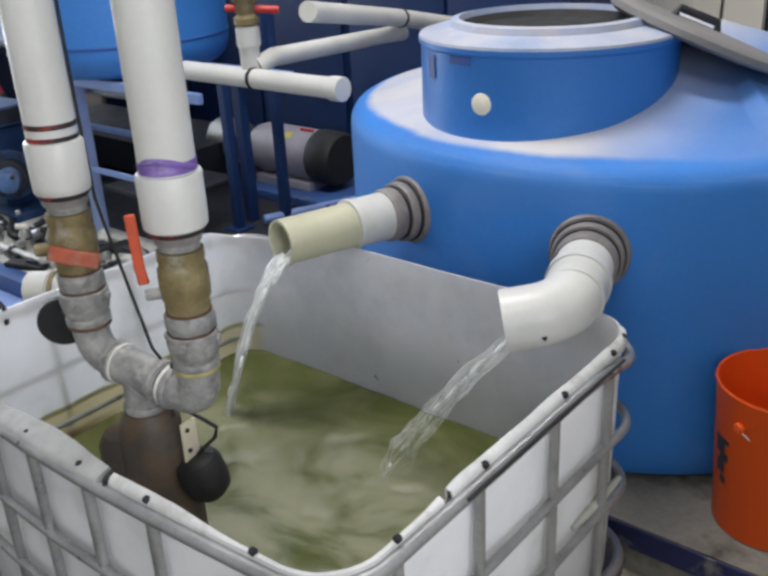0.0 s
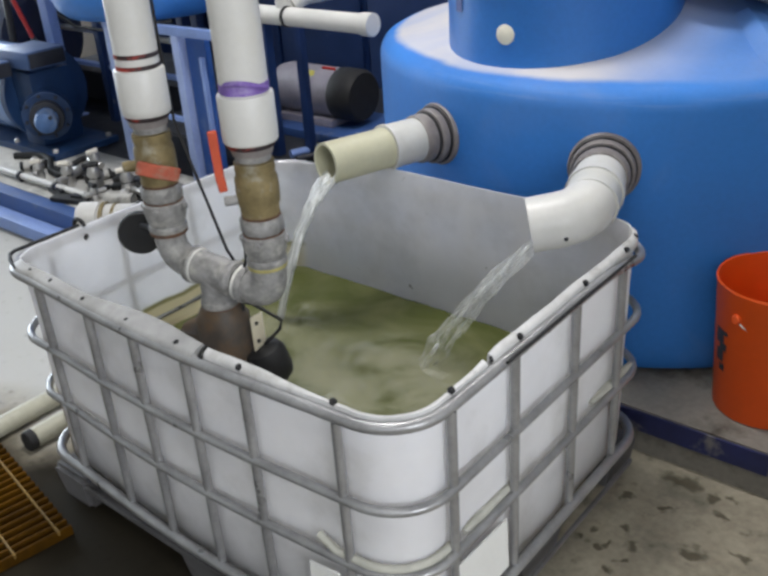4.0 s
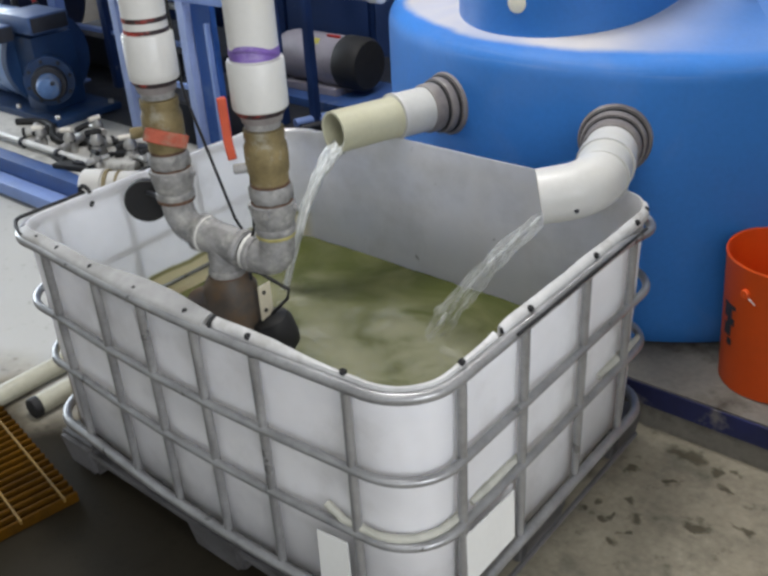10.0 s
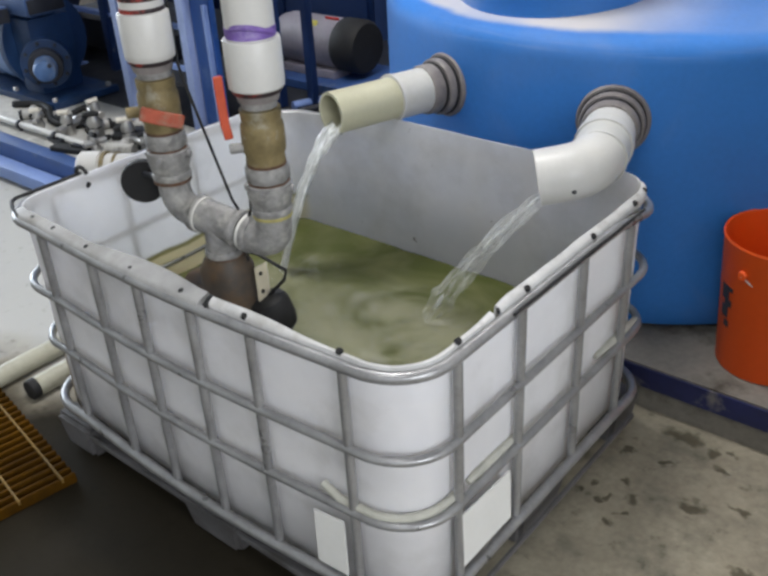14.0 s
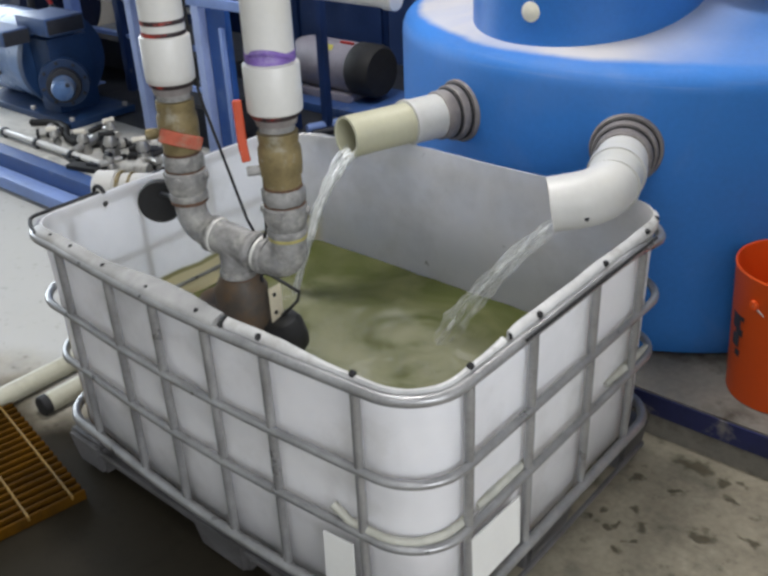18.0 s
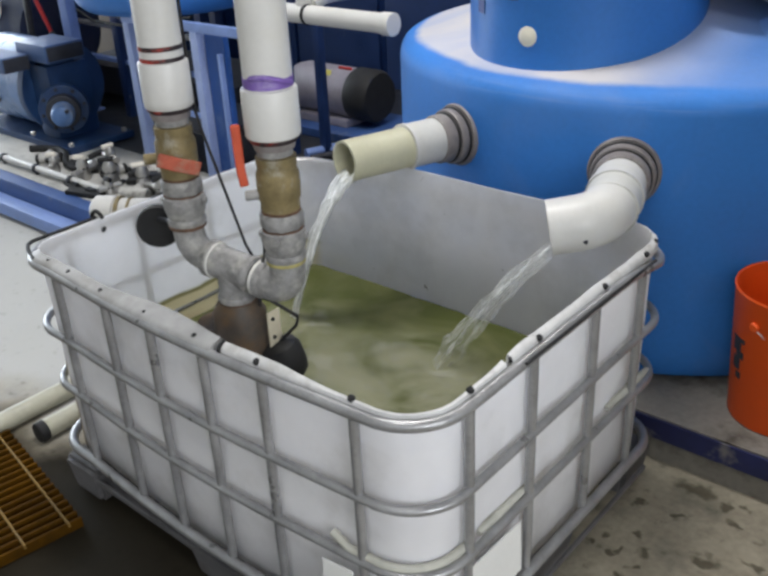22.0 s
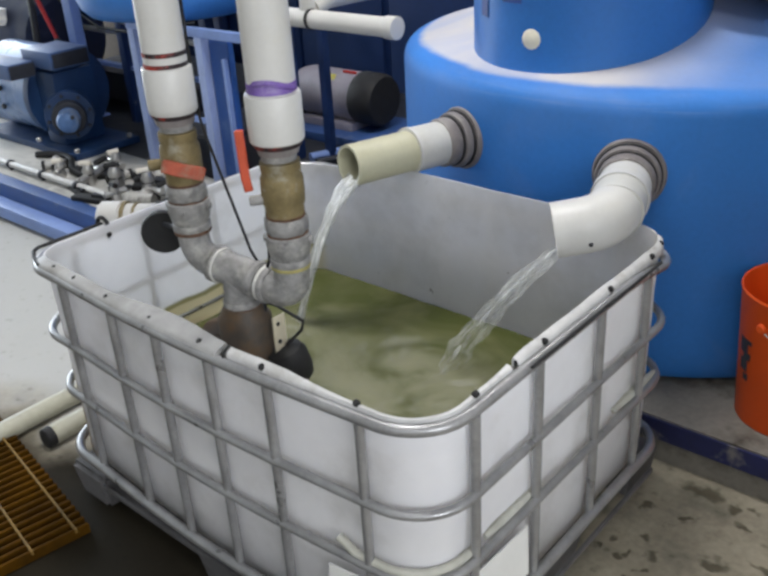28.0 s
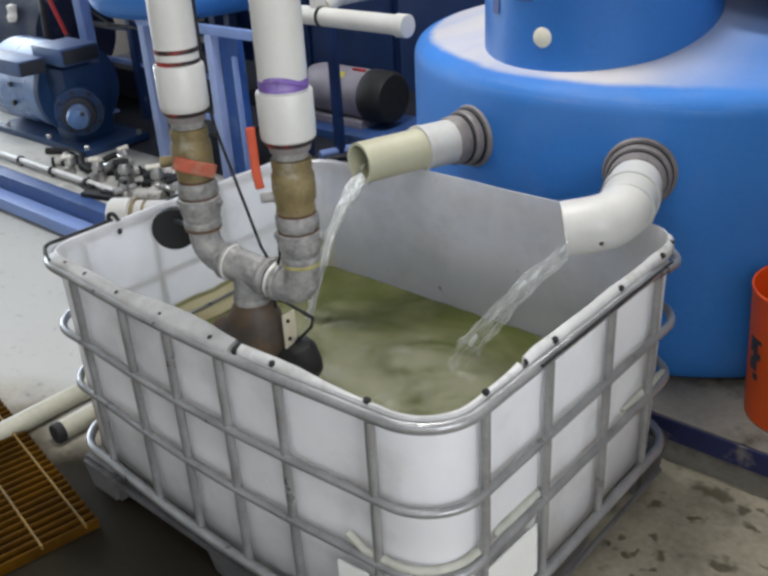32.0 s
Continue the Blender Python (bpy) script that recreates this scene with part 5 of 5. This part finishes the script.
for k, (x, y, s) in enumerate(((-2.98, 1.22, 1.0), (-2.80, 1.25, 1.15), (-2.62, 1.30, 1.1), (-2.45, 1.27, 0.9), (-3.20, 1.20, 0.8), (-2.30, 1.22, 0.8), (-2.20, 1.40, 1.0), (-2.68, 1.16, 0.7), (-3.05, 1.42, 0.9))):
    v = thing("small_valve", pose(x, y, 0.147, 0, 0, rnd.uniform(0, 180)), "small dirty steel valve fitting on the deck", "valve", "valves on the deck")
    part("body", lathe([(0, 0), (0.03 * s, 0), (0.034 * s, 0.02), (0.024 * s, 0.05 * s), (0.03 * s, 0.07 * s), (0.018 * s, 0.10 * s), (0, 0.10 * s)], 14), M_STEEL, v)
    part("arm", rod((-0.08 * s, 0, 0.04), (0.08 * s, 0, 0.04), 0.019 * s, 12), M_STEEL, v)
    part("nut", hexa(0.027 * s, 0.05 * s, 0.075 * s, pose(0, 0, 0)), M_DARK, v)
    part("grip", rod((0, -0.022 * s, 0.108 * s), (0, 0.04 * s, 0.104 * s), 0.013, 8), M_BLACK if k % 2 else M_WHITEBOX, v)
    part("elbow", sweep([(0.07 * s, 0, 0.04), (0.11 * s, 0.01, 0.042), (0.125 * s, 0.03, 0.035), (0.13 * s, 0.07, 0.022)], 0.017 * s, 10), M_BLACK if k % 3 else M_STEEL, v)
for k, (x, y, w, d, a) in enumerate(((-2.78, 1.115, 0.20, 0.10, 15), (-2.33, 1.28, 0.26, 0.16, 20), (-2.55, 1.44, 0.22, 0.10, -10), (-3.12, 1.33, 0.24, 0.08, 8), (-2.25, 1.16, 0.20, 0.12, 30), (-2.92, 1.13, 0.16, 0.06, -12), (-2.70, 1.38, 0.18, 0.12, 40))):
    pad = thing("rubber_pad", pose(x, y, 0.147, 0, 0, a), "black rubber offcut lying on the deck", "rubber pad", "pads on the deck")
    bm = bmesh.new()
    box(bm, 0, 0, 0.012, w, d, 0.024, 0.006)
    part("sheet", bm, M_BLACK, pad)
    bm = bmesh.new()
    box(bm, w * 0.2, 0, 0.03, w * 0.4, d * 0.5, 0.012, 0.003)
    part("offcut", bm, M_DARK, pad)
M_WHITEFIT = mat("dirty_white_fitting", (0.52, 0.51, 0.48), 0.5, 0, 0.2, 15, 0.0006, 60, (0.16, 0.15, 0.14), (0.5, 0.66), 16)
for k, (x, y, a, s) in enumerate(((-2.55, 1.20, 20, 1.0), (-2.90, 1.33, 75, 0.9), (-2.38, 1.36, 130, 1.1), (-3.35, 1.26, 50, 0.9), (-2.72, 1.46, 160, 1.0), (-2.15, 1.25, 100, 0.9))):
    tee = thing("pipe_tee", pose(x, y, 0.147 + 0.026 * s, 0, 0, a), "dirty white plastic pipe tee lying on the deck", "pipe fitting", "tees on the deck")
    part("run", rod((-0.07 * s, 0, 0), (0.07 * s, 0, 0), 0.024 * s, 14), M_WHITEFIT, tee)
    part("branch", rod((0, 0, 0), (0, 0.06 * s, 0.012), 0.022 * s, 14), M_WHITEFIT, tee)
    for e in (-1, 1):
        part("collar", rod((e * 0.07 * s, 0, 0), (e * 0.052 * s, 0, 0), 0.0265 * s, 14), M_BLACK if k % 2 else M_WHITEFIT, tee)
hose = thing("black_hose", pose(0, 0, 0.147), "black rubber hose snaking across the deck", "hose")
part("hose", sweep([(-3.6 + 0.08 * k, 1.30 + 0.07 * math.sin(k * 0.8) + 0.003 * k, 0.018) for k in range(19)], 0.017, 10), M_BLACK, hose)
part("clip", rod((-2.17, 1.33, 0.018), (-2.13, 1.335, 0.018), 0.021, 12), M_STEEL, hose)
cap = thing("capped_pipe", pose(-2.05, 0.905, 0.0), "short white plastic pipe end with brown ring on a post", "pipe")
part("cap", lathe([(0, 0), (0.058, 0), (0.066, 0.008), (0.066, 0.085), (0.05, 0.088)], 32, along((-0.18, -0.09, 0.285), (0.12, 0.10, 0.285))), M_PVC, cap, "bright white end cap")
part("pipe", rod((-0.14, -0.065, 0.285), (0.10, 0.088, 0.285), 0.058, 28), M_PVC, cap)
part("ring", tube_shell((-0.10, -0.04, 0.285), (-0.088, -0.032, 0.285), 0.0665, 0.01), M_BRASS, cap)
part("ring", tube_shell((-0.06, -0.014, 0.285), (-0.052, -0.009, 0.285), 0.0625, 0.006), M_BRASS, cap)
part("post", cyl(0.03, 0.0, 0.24, 16, pose(0.04, 0.05, 0)), M_STEEL, cap)

# gear motor
M_HUB = mat("worn_blue_hub", (0.075, 0.15, 0.32), 0.45, 0.2, 0.3, 14, 0.0006, 60, (0.22, 0.25, 0.30), (0.55, 0.7), 9)
M_HOOD = mat("mid_blue_paint", (0.055, 0.10, 0.225), 0.45, 0, 0.2, 8, 0.0005, 60, (0.03, 0.05, 0.11), (0.5, 0.72), 5)
gm = thing("gear_motor", pose(-3.55, 1.62, 0.147), "large blue gear motor bolted to the skid", "motor")
part("drum", cyl(0.23, -0.75, -0.16, 40, pose(0, 0, 0.26) @ pose(0, 0, 0, 0, 90, 0), bevel=0.02), M_DRUM, gm)
part("drum_band", cyl(0.245, -0.20, -0.15, 40, pose(0, 0, 0.26) @ pose(0, 0, 0, 0, 90, 0)), M_MOTORBLUE, gm)
block("gearbox", gm, -0.16, -0.18, 0.03, 0.02, 0.07, 0.42, M_MOTORBLUE, 0.04)
block("foot", gm, -0.75, -0.24, 0.0, 0.20, 0.15, 0.035, M_MOTORBLUE)
h1 = block("hood", gm, -0.50, -0.36, 0.405, -0.06, -0.215, 0.485, M_HOOD, 0.012)
block("hood_grille", h1, -0.06, -0.355, 0.411, -0.052, -0.22, 0.478, M_DARK, 0.002)
h2 = block("hood", gm, -0.20, -0.20, 0.44, 0.08, 0.02, 0.53, M_HOOD, 0.012)
block("hood_grille", h2, 0.08, -0.19, 0.45, 0.088, 0.01, 0.52, M_DARK, 0.002)
block("hood_leg", gm, -0.14, -0.14, 0.40, 0.0, 0.0, 0.445, M_MOTORBLUE, 0.01)
d = Vector((0.82, -0.57, 0)).normalized()
c = Vector((-0.03, -0.085, 0.20))
bplate = part("bearing_plate", cyl(0.125, 0, 0.06, 36, along(c + d * 0.06, c + d)), M_MOTORBLUE, gm)
part("bearing_ring", cyl(0.085, 0, 0.10, 36, along(c + d * 0.08, c + d)), M_DARK, gm)
hub = part("hub", lathe([(0, 0), (0.058, 0), (0.058, 0.12), (0.050, 0.15), (0.02, 0.16), (0, 0.16)], 32, along(c + d * 0.12, c + d)), M_HUB, gm)
part("hub_bolt", cyl(0.012, 0, 0.014, 6, along(c + d * 0.27 + Vector((0.02, 0.02, 0.03)), c + d * 2)), M_DARK, hub)
for k in range(8):
    a = k * math.pi / 4 + 0.2
    e1 = Vector((0, 0, 1))
    e2 = d.cross(e1)
    q = c + d * 0.115 + (math.cos(a) * e1 + math.sin(a) * e2) * 0.107
    part("bolt", cyl(0.010, 0, 0.012, 6, along(q, q + d)), M_DARK, bplate)
for z in (0.20, 0.30):
    part("drum_bolt", cyl(0.015, 0, 0.02, 6, along((-0.45, -0.225, z), (-0.45, -1, z))), M_DARK, gm)

for k, (x, y) in enumerate(((0.17, -0.21), (0.17, 0.11), (-0.20, -0.21), (-0.65, -0.21))):
    part("foot_bolt", cyl(0.014, 0.03, 0.055, 6, pose(x, y, 0)), M_STEEL, gm)

hu = thing("hydraulic_unit", pose(-4.75, 2.05, 0.14), "dark navy machine drum with white fitting and red cap", "machine")
part("drum", cyl(0.27, -0.55, 0.42, 36, pose(0, 0, 0.42) @ pose(0, 0, 0, 0, 90, 0), bevel=0.03), M_NAVY, hu)
block("base", hu, -0.55, -0.25, 0, 0.42, 0.25, 0.18, M_DARK, 0.01)
part("red_cap", cyl(0.10, 0, 0.12, 24, pose(-0.45, -0.12, 0.62)), M_RED, hu, "red enamel cap")
part("fitting", lathe([(0, 0), (0.035, 0), (0.04, 0.03), (0.025, 0.05), (0.03, 0.09), (0, 0.10)], 16, pose(0.12, -0.24, 0.52)), M_WHITEBOX, hu, "white fitting")
part("hose", sweep([(0.30, -0.1, 0.66), (0.42, -0.2, 0.72), (0.52, -0.26, 0.55), (0.50, -0.28, 0.2), (0.46, -0.28, 0.02)], 0.02, 10), M_BLACK, hu)
block("white_sleeve", hu, 0.62, 0.12, 0.62, 0.80, 0.18, 0.70, M_WHITEBOX, 0.01)
part("sleeve_bar", rod((0.35, 0.15, 0.64), (0.66, 0.15, 0.66), 0.015, 10), M_DARK, hu)

# steel stand with the blue vessel
st = thing("vessel_stand", pose(-2.88, 1.52, 0.147), "pale blue steel stand with dark blue side panel", "stand")


def angle_leg(x, y, h):
    bm = bmesh.new()
    box(bm, x, y, h / 2, 0.046, 0.006, h, 0.001)
    box(bm, x + 0.020, y + 0.024, h / 2, 0.006, 0.042, h, 0.001)
    return bm


for x, y in ((0, 0), (0.48, 0), (0, 0.50), (0.48, 0.50)):
    part("leg", angle_leg(x, y, 0.68), M_LEGBLUE if y < 0.1 else M_BLUEPAINT, st)
block("top_rail", st, -0.03, -0.004, 0.68, 0.85, 0.02, 0.72, M_PALEBLUE, 0.003)
block("top_rail", st, -0.03, 0.48, 0.68, 0.85, 0.51, 0.72, M_PALEBLUE, 0.003)
block("top_rail", st, -0.03, 0.022, 0.68, 0.0, 0.478, 0.72, M_PALEBLUE, 0.003)
block("side_panel", st, 0.512, 0.03, 0.0, 0.635, 0.06, 0.675, M_PANELBLUE, 0.004)
block("panel_flange", st, 0.612, 0.006, 0.0, 0.630, 0.028, 0.60, M_PALEBLUE, 0.002)
block("shelf", st, 0.02, 0.05, 0.20, 0.46, 0.47, 0.22, M_DARK, 0.004)
block("tie_bar", st, 0.04, -0.002, 0.30, 0.45, 0.01, 0.325, M_PALEBLUE, 0.002)
ves = thing("blue_vessel", pose(-2.87, 1.81, 0.868), "tall blue painted round vessel on a steel stand", "vessel")
part("shell", lathe([(0, 0.0), (0.36, 0.0), (0.415, 0.012), (0.450, 0.045), (0.467, 0.09), (0.470, 0.13), (0.470, 1.6), (0.44, 1.64), (0, 1.66)], 64), mat("vessel_blue", (0.04, 0.19, 0.56), 0.4, 0, 0.12, 4, 0.0005, 60), ves)
part("seam", lathe([(0.469, 0.130), (0.473, 0.133), (0.473, 0.141), (0.469, 0.144)], 64), M_PANELBLUE, ves)
# dark frames, posts, motor
for x, y, h in ((-2.255, 2.12, 0.95), (-2.37, 1.93, 0.70)):
    p = thing("steel_post", pose(x, y, 0.14), "dark blue square steel post", "post", "posts of the rear frame")
    block("tube", p, -0.020, -0.020, 0, 0.020, 0.020, h, M_BLUEPAINT, 0.004)
    block("foot_plate", p, -0.05, -0.05, 0, 0.05, 0.05, 0.01, M_BLUEPAINT, 0.002)
mo = thing("grey_motor", pose(-2.53, 2.52, 0.185), "round grey electric motor with black end cover", "motor")
M1 = pose(0, 0, 0.155) @ pose(0, 0, 0, 0, 90, 0)
part("housing", lathe([(0, -0.30), (0.07, -0.30), (0.115, -0.27), (0.128, -0.22), (0.128, 0.14), (0, 0.14)], 40, M1), M_MOTORGREY, mo)
part("end_cover", lathe([(0.128, 0.141), (0.135, 0.15), (0.135, 0.27), (0.12, 0.295), (0, 0.30)], 40, M1), M_BLACK, mo, "black fan cover")
part("shaft_coupling", cyl(0.055, -0.45, -0.30, 24, M1), M_DARK, mo)
part("coupling_guard", cyl(0.115, -0.60, -0.44, 24, M1), M_STEEL, mo)
block("foot", mo, -0.22, -0.12, 0, 0.16, 0.12, 0.04, M_MOTORGREY, 0.004)
bm = bmesh.new()
box(bm, 0.0, -0.075, 0.262, 0.05, 0.004, 0.03, 0.001, pose(0, 0, 0, -35, 0, 0))
part("tag", bm, mat("yellow_tag", (0.55, 0.50, 0.10), 0.5), mo, "small yellow tag")
bm = bmesh.new()
box(bm, 0.09, -0.03, 0.286, 0.09, 0.01, 0.012, 0.003)
part("lead", bm, M_RED, mo, "red lead wire")
pl = thing("motor_plinth", pose(0, 0, 0), "blue steel channel under the grey motor", "plinth")
block("channel", pl, -2.78, 2.30, 0.141, -1.9, 2.74, 0.185, M_SKIDBLUE, 0.003)
rail = thing("pipe_rail", pose(0, 0, 0.14), "pale steel rail lying along the skid", "rail")
part("rail", rod((-2.30, 2.02, 0.03), (-1.95, 2.9, 0.03), 0.022, 12), M_PALEBLUE, rail)
part("rail", rod((-2.22, 1.98, 0.03), (-1.80, 2.9, 0.03), 0.018, 12), M_DARK, rail)

# pipework over the skid
pw = thing("overhead_pipework", pose(0, 0, 0), "dusty white plastic pipework running to the tank", "pipe")
part("run", rod((-1.180, 1.385, 0.986), (-1.92, 1.3925, 0.986), 0.0325, 28), M_PVC, pw)
part("socket", rod((-1.176, 1.385, 0.986), (-1.222, 1.3855, 0.986), 0.0375, 28), M_PVC, pw)
part("clamp", rod((-1.563, 1.389, 0.986), (-1.577, 1.389, 0.986), 0.0365, 28), M_BLACK, pw)
part("riser", rod((-1.595, 1.405, 0.990), (-1.595, 1.405, 1.15), 0.0325, 24), M_PVC, pw)
part("riser_socket", rod((-1.595, 1.405, 1.085), (-1.595, 1.405, 1.148), 0.0385, 24), M_PVC, pw)
part("branch", sweep([(-1.575, 1.415, 1.020), (-1.56, 1.47, 1.042), (-1.645, 2.172, 1.0127), (-1.66, 2.29, 1.004)], 0.031, 24), M_PVCGREY, pw)
part("upper_run", sweep([(-1.43, 1.52, 1.186), (-1.602, 2.2165, 1.0735), (-1.577, 2.595, 0.994)], 0.0335, 24), M_PVCGREY, pw)
part("upper_clamp", rod((-1.5985, 2.200, 1.0761), (-1.6015, 2.214, 1.0739), 0.0375, 24), M_BLACK, pw)
part("valve", lathe([(0.022, 1.148), (0.040, 1.155), (0.040, 1.175), (0.030, 1.185), (0.030, 1.215), (0.040, 1.225), (0.044, 1.25), (0.034, 1.27), (0.034, 1.36), (0, 1.36)], 20, pose(-1.595, 1.405, 0)), M_BRASS, pw)
part("valve_lever", rod((-1.645, 1.365, 1.207), (-1.520, 1.480, 1.193), 0.012, 12), M_RED, pw, "red valve lever")

# tall blue machine cabinets and frames behind
for k, (x0, y0, x1, y1, h) in enumerate(((-4.4, 3.35, -2.9, 4.1, 2.2), (-2.85, 3.30, -1.45, 4.0, 2.1), (-6.6, 2.9, -4.5, 3.9, 2.3))):
    cb = thing("machine_cabinet", pose((x0 + x1) / 2, (y0 + y1) / 2, 0), "dark blue machine cabinet with panelled doors", "cabinet", "cabinets behind the skid")
    w, dd = (x1 - x0) / 2, (y1 - y0) / 2
    block("carcass", cb, -w, -dd, 0, w, dd, h, M_BLUEPAINT, 0.01)
    for s in (-1, 1):
        xa, xb = (-w + 0.03, -0.015) if s < 0 else (0.015, w - 0.03)
        door = block("door", cb, xa, -dd - 0.022, 0.1, xb, -dd - 0.002, h - 0.05, M_BLUEPAINT, 0.006)
        block("door_pull", door, s * 0.06 - 0.01, -dd - 0.05, h * 0.5, s * 0.06 + 0.01, -dd - 0.024, h * 0.5 + 0.14, M_DARK, 0.004)
fr2 = thing("rear_frame", pose(0, 0, 0.14), "dark blue steel frame with pale worn rails", "frame")
for z, y in ((0.30, 2.02), (0.48, 2.06), (0.66, 2.1)):
    block("rail", fr2, -4.6, y, z, -2.95, y + 0.04, z + 0.022, M_PALEBLUE if z < 0.4 else M_STEEL, 0.003)
for x in (-4.55, -3.75, -3.0):
    block("upright", fr2, x, 2.00, 0, x + 0.05, 2.05, 1.0, M_BLUEPAINT, 0.004)
block("trough", fr2, -4.5, 2.15, 0.05, -3.0, 2.7, 0.22, M_DARK, 0.01)
up = thing("frame_post", pose(-4.08, 1.95, 0.14), "pale blue steel post beside the vessel", "post")
block("tube", up, -0.04, -0.03, 0, 0.04, 0.03, 2.3, M_PALEBLUE, 0.004)
block("foot_plate", up, -0.08, -0.07, 0, 0.08, 0.07, 0.012, M_PALEBLUE, 0.002)
rr = thing("red_rod", pose(0, 0, 0), "thin red painted pull rod", "rod")
part("rod", rod((-4.09, 1.70, 1.05), (-4.035, 1.80, 0.62), 0.012, 10), M_RED, rr)
part("knob", lathe([(0, -0.02), (0.02, 0), (0.014, 0.02), (0, 0.024)], 12, pose(-4.035, 1.80, 0.615)), M_DARK, rr)

bd = thing("brown_board", pose(-4.75, 2.78, 0.14), "plain brown board standing behind the machine frame", "board")
block("board", bd, -0.75, 0, 0, 0.12, 0.03, 1.25, M_BROWN, 0.004)
for x in (-0.70, 0.07):
    block("batten", bd, x - 0.03, 0.032, 0, x + 0.03, 0.06, 1.2, M_DARK, 0.004)

wires = thing("wire_bundle", pose(0, 0, 0), "loose dark cables hanging along the machine frame", "cable")
for k in range(2):
    part("wire", sweep([(-4.4, 2.02 + 0.01 * k, 0.86 - 0.05 * k), (-3.9, 1.99, 0.74 - 0.07 * k), (-3.5, 1.98, 0.70 - 0.03 * k), (-3.02, 2.0, 0.82 - 0.06 * k)], 0.009, 8), M_BLACK if k % 2 else M_DARK, wires)

# far side of the hall beyond the tank
pn = thing("cream_panels", pose(-1.30, 4.6, 0), "tall cream enamel panels with dark gaps", "panel")
for x0, x1 in ((-0.34, 0.09), (0.11, 0.33)):
    block("panel", pn, x0, 0, 0.3, x1, 0.05, 1.9, M_WHITEBOX, 0.006)
block("frame", pn, -0.36, 0.055, 0, 0.35, 0.10, 1.92, M_DARK, 0.004)
rb = thing("striped_curtain", pose(-0.80, 4.6, 0), "red and white streaked plastic strips hanging", "curtain")
for k in range(7):
    block("strip", rb, -0.105 + k * 0.03, 0, 0.0, -0.078 + k * 0.03, 0.012, 1.9, M_RED if k % 2 else M_WHITEBOX, 0.003)
block("header", rb, -0.12, -0.01, 1.9, 0.12, 0.03, 1.95, M_DARK, 0.004)
bb = thing("blue_cabinet", pose(-0.45, 4.6, 0), "plain blue enamel wall cabinet on a dark base", "cabinet")
block("carcass", bb, -0.20, 0, 0.80, 0.20, 0.35, 1.6, mat("cabinet_blue", (0.02, 0.08, 0.34), 0.4, 0, 0.1, 4, 0.0004, 60), 0.01)
block("base", bb, -0.18, 0.02, 0, 0.18, 0.33, 0.795, M_DARK, 0.01)
block("fitting", bb, 0.0, -0.08, 0.70, 0.09, 0.015, 0.80, M_PVC, 0.015)
lp = thing("leaning_pipe", pose(0, 0, 0), "short dirty white plastic pipe leaning behind the tank", "pipe")
part("pipe", tube_shell((0.335, 1.50, 0.0), (0.46, 1.88, 0.98), 0.024, 0.005, 24), M_PVCGREY, lp)
part("collar", tube_shell((0.385, 1.652, 0.392), (0.391, 1.671, 0.441), 0.029, 0.006, 24), M_PVC, lp)
bench = thing("work_bench", pose(0.7, 4.4, 0), "grey work bench with dark clutter under it", "bench")
block("top", bench, -0.8, -0.3, 0.72, 0.9, 0.35, 0.76, M_STEEL, 0.006)
for x in (-0.75, 0.85):
    for y in (-0.26, 0.30):
        block("leg", bench, x - 0.03, y - 0.03, 0, x + 0.03, y + 0.03, 0.72, M_DARK, 0.004)
block("drawer", bench, -0.6, -0.28, 0.25, 0.4, 0.3, 0.70, M_DARK, 0.01)


def motions():
    """Foam drifts in slow loops; gobs of water fall along the jets again and again."""
    for ob, x, y, turn, seed in FOAM:
        rnd = random.Random(seed)
        ph, sp, rad = rnd.uniform(0, 6.28), rnd.uniform(0.35, 0.7) * rnd.choice((-1, 1)), rnd.uniform(0.02, 0.055)
        rows = []
        for k in range(65):
            t = 0.5 * k
            a = ph + sp * t
            rows.append((t, pose(x + rad * math.cos(a), y + rad * math.sin(a), Z_W + 0.004 + 0.0025 * math.sin(3.1 * t + ph), 0, 0, turn + 22 * math.sin(a * 1.3))))
        walk(ob, rows)
    for ob, across, seed in SHEETS:
        # the tongue of water trembles as it falls
        rows = []
        for k in range(161):
            t = 0.2 * k
            d = across * (0.005 * noise.noise((t * 3.1, seed, 0.5)))
            rows.append((t, Matrix.Translation(d + Vector((0, 0, 0.004 * noise.noise((t * 2.3, seed, 7.5)))))))
        walk(ob, rows)
    for ob, a, v, T, lag, off, r in GOBS:
        rows, period = [], 15 / 30
        n = 6
        start = -lag * period
        t0 = start
        while t0 < 32.0:
            for k in range(n + 1):
                u = k / n
                t = t0 + u * (period - 2 / 30)
                if 0 <= t <= 32.0:
                    tt = u * (T + 0.03)
                    vel = Vector((v.x, v.y, v.z - 9.81 * tt - 0.4))
                    p = a + v * tt + Vector((0, 0, -4.905 * tt * tt)) + off * (1 - 0.3 * u)
                    q = vel.to_track_quat("Z", "Y").to_matrix().to_4x4()
                    rows.append((t, Matrix.Translation(p) @ q))
            t0 += period
        if rows[0][0] > 0:
            rows.insert(0, (0.0, rows[0][1]))
        if rows[-1][0] < 32.0:
            rows.append((32.0, rows[-1][1]))
        clean, last = [], -1
        for t, m in rows:
            if frame(t) > last:
                clean.append((t, m))
                last = frame(t)
        walk(ob, clean)


motions()
